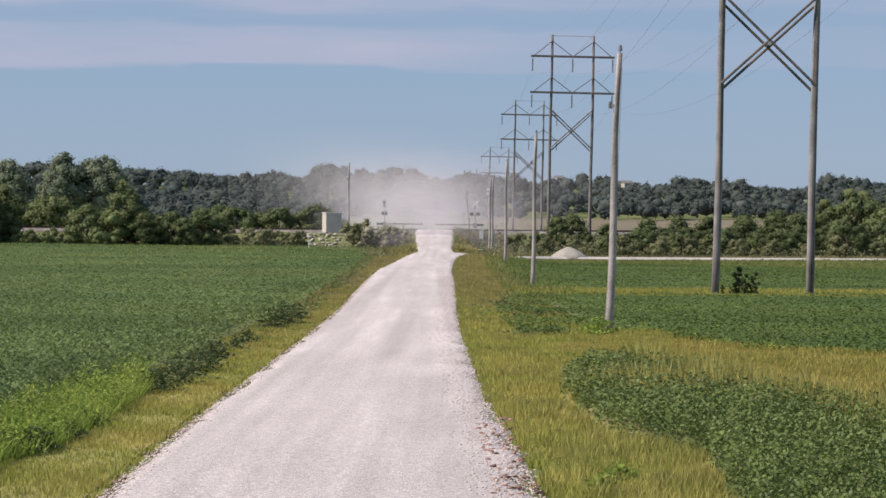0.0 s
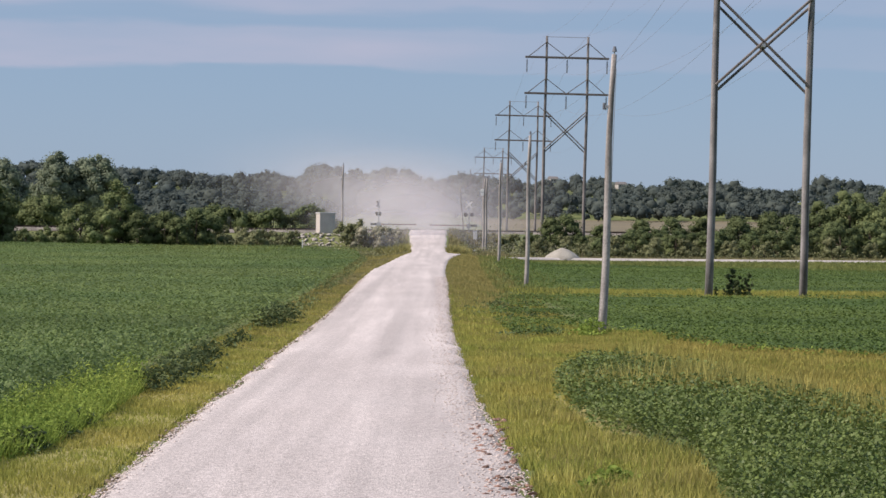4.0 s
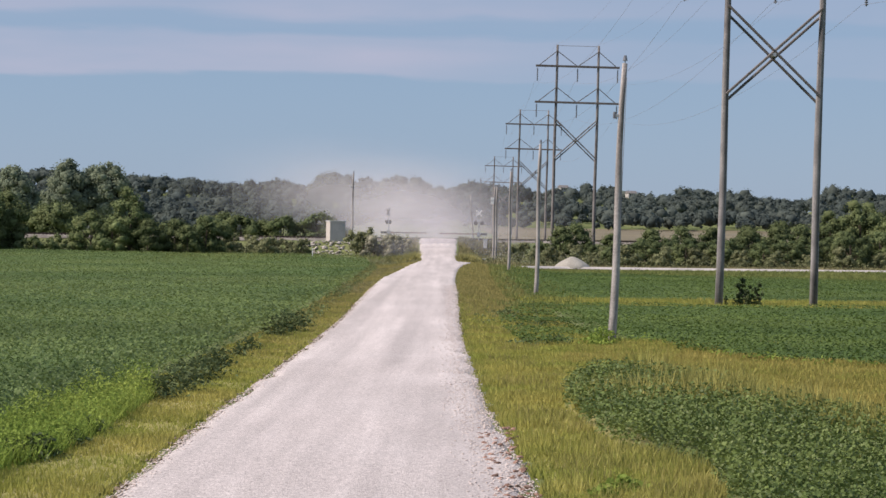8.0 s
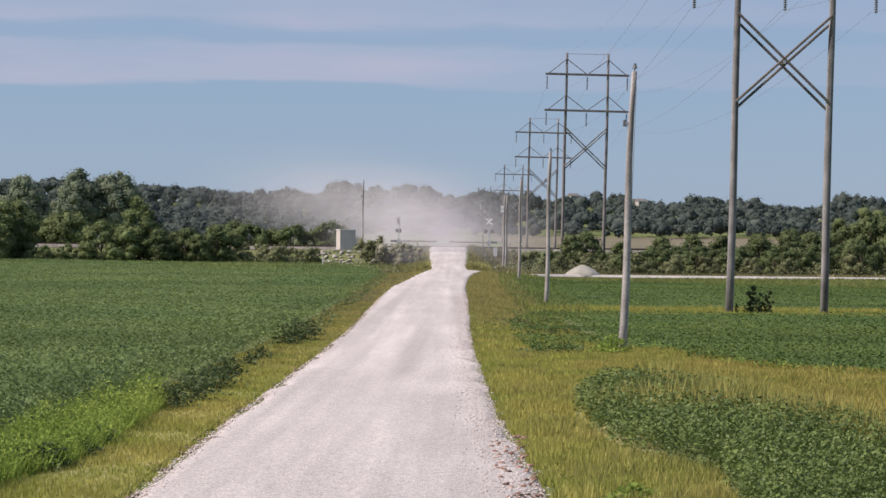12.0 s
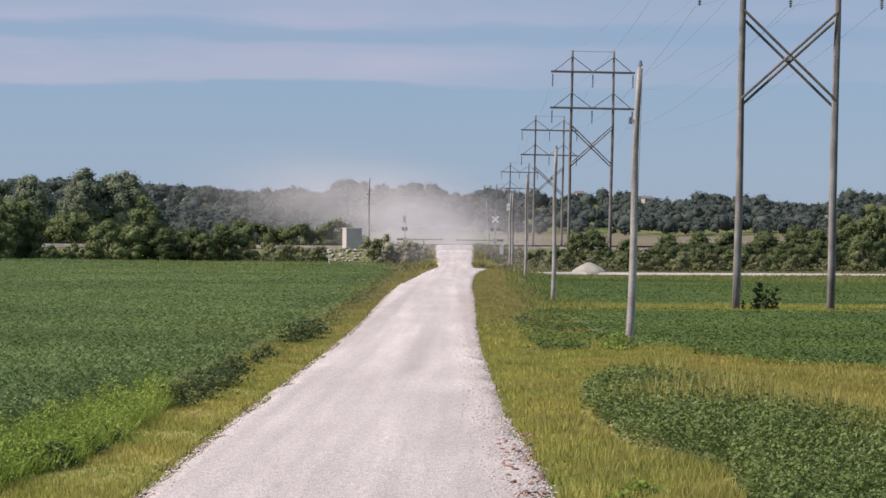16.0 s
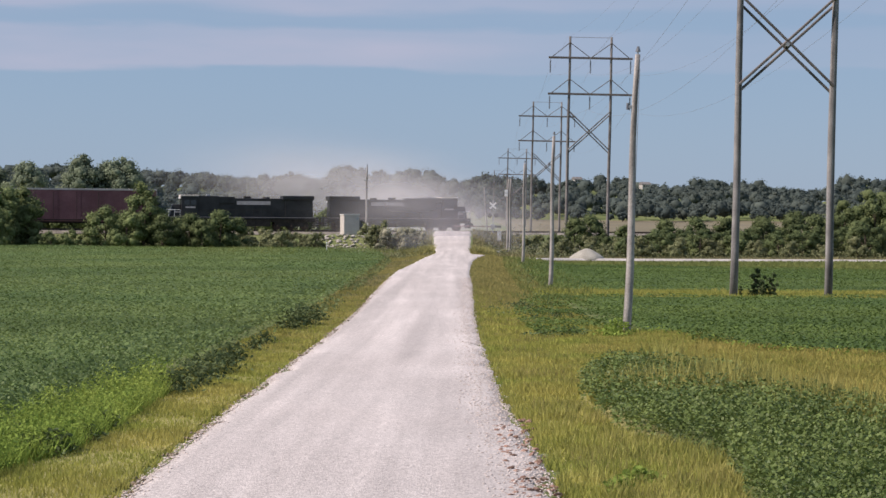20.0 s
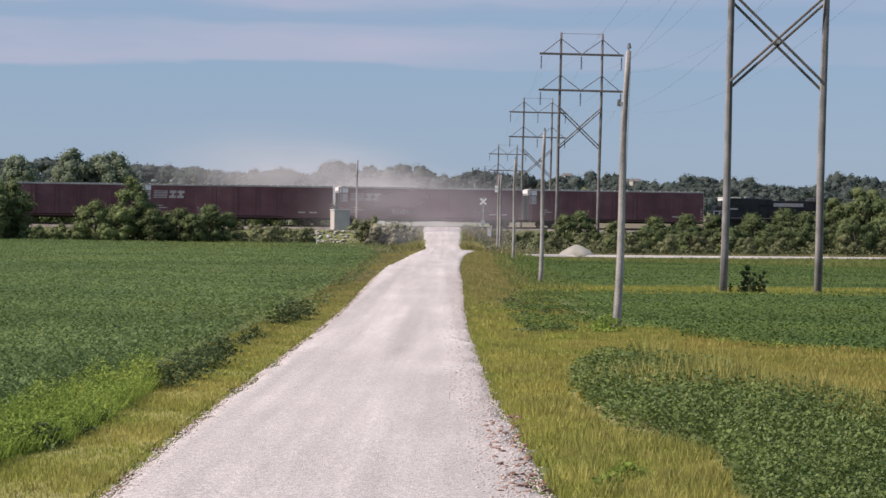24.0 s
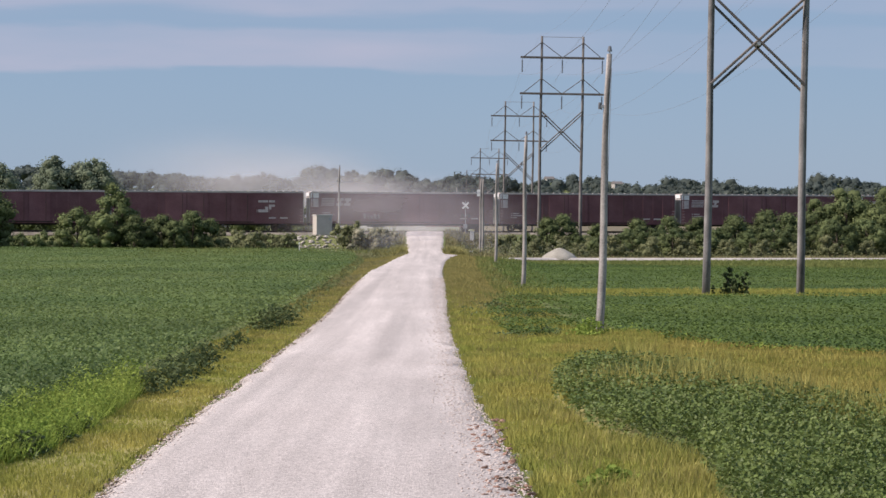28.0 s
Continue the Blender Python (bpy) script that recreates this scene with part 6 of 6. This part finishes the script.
def box_car(label, logo, plate=True):
    """An 86-foot high-cube box car, centred, its rail contact at z = 0."""
    L, W = 13.55, 1.45
    t = thing("box_car", TRACK, label, "freight car", "train box cars")
    body = part("body", box(Bm(), -L, L, -W, W, 1.02, 5.5, 0.04), M_BOX, t, "oxide red steel sides")
    bm = Bm()
    prof = []
    for i in range(27):
        x0 = -L + i * 2 * L / 27
        prof += [(x0 + 0.03, 5.57), (x0 + 0.20, 5.57), (x0 + 0.24, 5.62), (x0 + 2 * L / 27 - 0.01, 5.62)]
    lo_, hi_ = [bm.verts.new((x, -W - 0.05, z)) for x, z in prof], [bm.verts.new((x, W + 0.05, z)) for x, z in prof]
    lo2, hi2 = [bm.verts.new((x, -W - 0.05, 5.49)) for x, z in prof], [bm.verts.new((x, W + 0.05, 5.49)) for x, z in prof]
    for k in range(len(prof) - 1):
        bm.faces.new((lo_[k], lo_[k + 1], hi_[k + 1], hi_[k]))
        bm.faces.new((lo2[k], lo2[k + 1], lo_[k + 1], lo_[k]))
        bm.faces.new((hi_[k], hi_[k + 1], hi2[k + 1], hi2[k]))
    bm.faces.new((lo_[0], hi_[0], hi2[0], lo2[0]))
    bm.faces.new((hi_[-1], lo_[-1], lo2[-1], hi2[-1]))
    part("roof", bm, M_BOXROOF, t, "ribbed galvanised roof, dusty")
    bm = Bm()
    box(bm, -L, L, -W - 0.03, -W, 1.0, 1.22)
    box(bm, -L, L, W, W + 0.03, 1.0, 1.22)
    part("side_sill", bm, M_BOX, t)
    for ex in (-1, 1):
        bm = Bm()
        box(bm, min(ex * L, ex * (L + 0.06)), max(ex * L, ex * (L + 0.06)), -W + 0.03, W - 0.03, 1.06, 5.46)
        for q in range(9):
            box(bm, min(ex * (L + 0.06), ex * (L + 0.12)), max(ex * (L + 0.06), ex * (L + 0.12)), -W + 0.1, W - 0.1, 1.35 + q * 0.45, 1.55 + q * 0.45, 0.02)
        part("end_wall", bm, M_CAREND, t, "pale ribbed end wall")
    part("end_cap", box(Bm(), -L - 0.15, -L - 0.125, -W + 0.06, W - 0.06, 4.95, 5.47), M_WHITE, t, "white panel at the top of the end wall")
    # strip along the top in a pale material, painting the lit rail line
    for sy in (-1, 1):
        part("top_chord", box(Bm(), -L, L, sy * (W + 0.02) - 0.03, sy * (W + 0.02) + 0.03, 5.36, 5.49), M_BOXROOF, t, "top edge, pale for its lit line")
    for sy in (-1, 1):
        for i in range(18):
            x = -L + 0.35 + i * (2 * L - 0.7) / 17
            if abs(x) < 6.2 and abs(abs(x) - 3.1) < 2.9:
                continue
            part("side_post", box(Bm(), x - 0.06, x + 0.06, sy * (W + 0.022) - 0.03, sy * (W + 0.022) + 0.03, 1.22, 5.31), M_BOX, body)
        for dx in (-4.6, -1.6, 1.6, 4.6):
            door = part("sliding_door", box(Bm(), dx - 1.45, dx + 1.45, sy * (W + 0.04) - 0.03, sy * (W + 0.04) + 0.03, 1.3, 5.2, 0.01), M_BOX, t, "oxide red sliding door")
            part("lock_rod", tube(Bm(), (dx + 0.9, sy * (W + 0.09), 1.35), (dx + 0.9, sy * (W + 0.09), 5.1), 0.03, 0.03, 6), M_GRIME, door)
        part("door_rail", box(Bm(), -6.4, 6.4, sy * (W + 0.06) - 0.06, sy * (W + 0.06) + 0.06, 1.14, 1.26), M_GRIME, t)
        for ex in (-L + 0.3, L - 0.3):
            bm = Bm()
            for q in range(7 if ex < 0 else 5):
                tube(bm, (ex - 0.22, sy * (W + 0.08), 1.3 + q * 0.42), (ex + 0.22, sy * (W + 0.08), 1.3 + q * 0.42), 0.02, 0.02, 5)
            part("ladder", bm, M_STENCIL, t, "pale grab-iron ladder")
    if plate:
        part("end_plate", box(Bm(), -L + 0.05, -L + 1.25, -W - 0.045, -W - 0.03, 4.7, 5.42), M_WHITE, t, "white painted corner plate")
        part("end_panel", box(Bm(), -L + 0.15, -L + 1.2, -W - 0.04, -W - 0.03, 3.4, 4.6), M_STENCIL, t, "faded pale corner panel")
    if logo == "bars":
        bm = Bm()
        for k in range(5):
            box(bm, -L + 1.6 + k * 0.02, -L + 3.5 + k * 0.03, -W - 0.06, -W - 0.03, 3.62 + k * 0.225, 3.74 + k * 0.225)
        part("emblem", bm, M_STENCIL, t, "pale striped emblem")
        for a in (3.75, 4.85):
            bm = Bm()
            for x0, x1, z0, z1 in ((0.0, 0.95, 4.3, 4.66), (0.0, 0.95, 3.62, 3.96), (0.3, 0.65, 3.96, 4.3)):
                box(bm, -L + a + x0, -L + a + x1, -W - 0.06, -W - 0.03, z0, z1)
            bmesh.ops.transform(bm, matrix=Matrix(((1, 0, 0.18, -0.18 * 3.62), (0, 1, 0, 0), (0, 0, 1, 0), (0, 0, 0, 1))), verts=bm.verts)
            part("emblem_block", bm, M_STENCIL, t, "pale block of the emblem")
        for k in range(5):
            bm = box(Bm(), -L + 7.8 + k * 0.5, -L + 8.15 + k * 0.5, -W - 0.08, -W - 0.05, 1.75 - 0.05 * (k % 2), 2.45 - 0.12 * (k % 3))
            bmesh.ops.transform(bm, matrix=Matrix(((1, 0, -0.3, 0.6), (0, 1, 0, 0), (0, 0, 1, 0), (0, 0, 0, 1))), verts=bm.verts)
            part("paint_scrawl", bm, M_SCRAWL, t, "faded pale paint scrawl")
    if logo == "hook":
        bm = Bm()
        box(bm, L - 6.6, L - 4.1, -W - 0.05, -W - 0.03, 4.0, 4.3)
        box(bm, L - 5.0, L - 4.1, -W - 0.05, -W - 0.03, 3.4, 3.7)
        box(bm, L - 5.5, L - 4.6, -W - 0.05, -W - 0.03, 3.0, 3.4)
        box(bm, L - 6.7, L - 4.9, -W - 0.05, -W - 0.03, 2.6, 3.0)
        part("emblem", bm, M_STENCIL, t, "pale hooked emblem")
    for k, (a, b) in enumerate(((1.7, 2.9), (1.7, 3.6), (1.7, 2.6))):
        part("stencil_bar", box(Bm(), -L + a, -L + b, -W - 0.05, -W - 0.03, 2.5 - k * 0.3, 2.62 - k * 0.3), M_STENCIL, t, "faded stencil bar")
    for k in (8.5, 10.2):
        part("stencil_bar", box(Bm(), k, k + 1.1, -W - 0.05, -W - 0.03, 1.7, 1.9), M_STENCIL, t, "faded stencil bar")
    part("centre_sill", box(Bm(), -L - 0.2, L + 0.2, -0.3, 0.3, 0.72, 1.02), M_GRIME, t)
    part("underframe", box(Bm(), -L + 4.6, L - 4.6, -1.25, 1.25, 0.82, 1.02, 0.04), M_GRIME, t, "grimy dark underframe")
    part("brake_gear", box(Bm(), -4.5, -2.6, -1.35, 1.3, 0.55, 0.98, 0.05), M_GRIME, t)
    bogie(t, -L + 3.0, 2, 1.8, 0.46, M_GRIME)
    bogie(t, L - 3.0, 2, 1.8, 0.46, M_GRIME)
    coupler(t, L + 0.1, 1)
    coupler(t, -L - 0.1, -1)
    return t


loco_lead = locomotive("black diesel locomotive leading the freight train")
loco_lead.scale = (1, 1, 1.05)
loco_second = copy_thing(loco_lead, TRACK)
tagged(loco_second, "black diesel locomotive coupled backwards behind the first")
car_bars = box_car("oxide red high-cube box car with pale striped emblem", "bars")
car_plain = box_car("plain oxide red high-cube box car", "")
car_hook = box_car("oxide red high-cube box car with hooked pale emblem", "hook", plate=False)
# from the locomotives backwards
KINDS = [car_plain, car_bars, car_bars, car_plain, car_bars, car_hook, car_plain, car_bars, car_plain, car_bars]
used, CARS = set(), []
for kind in KINDS:
    CARS.append(copy_thing(kind, TRACK) if kind.name in used else kind)
    used.add(kind.name)

# ------------------------------------------------------------ dust over the road
DUST = {"dense": dust_material("dust_dense", 0.60), "mid": dust_material("dust_mid", 0.52), "thin": dust_material("dust_thin", 0.37), "haze": dust_material("dust_haze", 0.19), "faint": dust_material("dust_faint", 0.14)}


def dust_mesh(name, seed, mat):
    """A billowing piece of a dust cloud, one unit in radius: a lumpy dome with an uneven rim."""
    rings, segs = 10, 40
    V = [(0, -0.22, 0)]
    for i in range(1, rings + 1):
        r = i / rings
        for k in range(segs):
            a = 2 * math.pi * k / segs
            q = 1 + 0.0 * seed
            x, z = r * math.cos(a) * q, r * math.sin(a) * q
            V.append((x, -0.22 * (1 - r * r) + 0.06 * noise.noise((x * 2 + seed, z * 2, seed)), z))
    V = np.array(V)
    me = bpy.data.meshes.new(name)
    Fs = [(0, 1 + k, 1 + (k + 1) % segs) for k in range(segs)]
    Fs += [(1 + i * segs + k, 1 + (i + 1) * segs + k, 1 + (i + 1) * segs + (k + 1) % segs, 1 + i * segs + (k + 1) % segs) for i in range(rings - 1) for k in range(segs)]
    me.from_pydata([tuple(v) for v in V], [], Fs)
    me.polygons.foreach_set("use_smooth", np.ones(len(me.polygons), bool))
    me.materials.append(mat)
    return me


# x, y, z of the middle, half width, half height, kind, drift (m a second, x and z)
PUFFS = [
    (-3.2, 309, 3.2, 20, 5.0, "dense", -0.06, 0.0),
    (-4, 332, 5.6, 20, 8.2, "mid", -0.3, 0.02),
    (-8, 358, 7.5, 30, 10.5, "thin", -0.7, 0.03),
    (-14, 396, 11, 42, 14, "haze", -0.9, 0.03),
    (2, 445, 12, 46, 11, "haze", -1.4, 0.05),
    (0.0, 281.0, 4.4, 24, 8.6, "thin", -0.12, 0.0),
    (-1.0, 271, 2.2, 8, 4.0, "faint", -0.02, 0.0),
    (-5.5, 252, 1.6, 6, 2.2, "faint", 0.0, 0.0),
]
PUFF_OBS = []
for i, (x, y, z, a, b, kind, vx, vz) in enumerate(PUFFS):
    ob = new("dust_puff", dust_mesh("dust_puff", i + 1.0, DUST[kind]))
    ob.scale = (a, min(a, b), b / 0.75)
    tagged(ob, "pale dust hanging over the gravel road", "dust", "road dust", kind="stuff")
    PUFF_OBS.append(ob)

# ------------------------------------------------------------ movement
SPEED, NOSE_AT_20 = 20.66, 1.6


def ride(ob, lag, turn=0.0):
    """Carry a vehicle along the track; lag: how far its middle is behind the front coupler."""
    rows = []
    for t in (0.0, 7.0, 14.0, 20.0, 24.0, 28.0):
        s = NOSE_AT_20 + SPEED * (t - 20) - lag
        rows.append((t, TRACK @ pose(s, 0, RAIL_TOP, 0, 0, turn)))
    walk(ob, rows)


def motions():
    ride(loco_lead, 11.2)
    ride(loco_second, 33.6, 180)
    for i, car in enumerate(CARS):
        ride(car, 45.35 + 14.05 + 28.1 * i)
    for ob, (x, y, z, a, b, kind, vx, vz) in zip(PUFF_OBS, PUFFS):
        walk(ob, [(t, pose(x + vx * t, y, z + vz * t, -42, 0, 13)) for t in (0.0, 14.0, 28.0)])


motions()
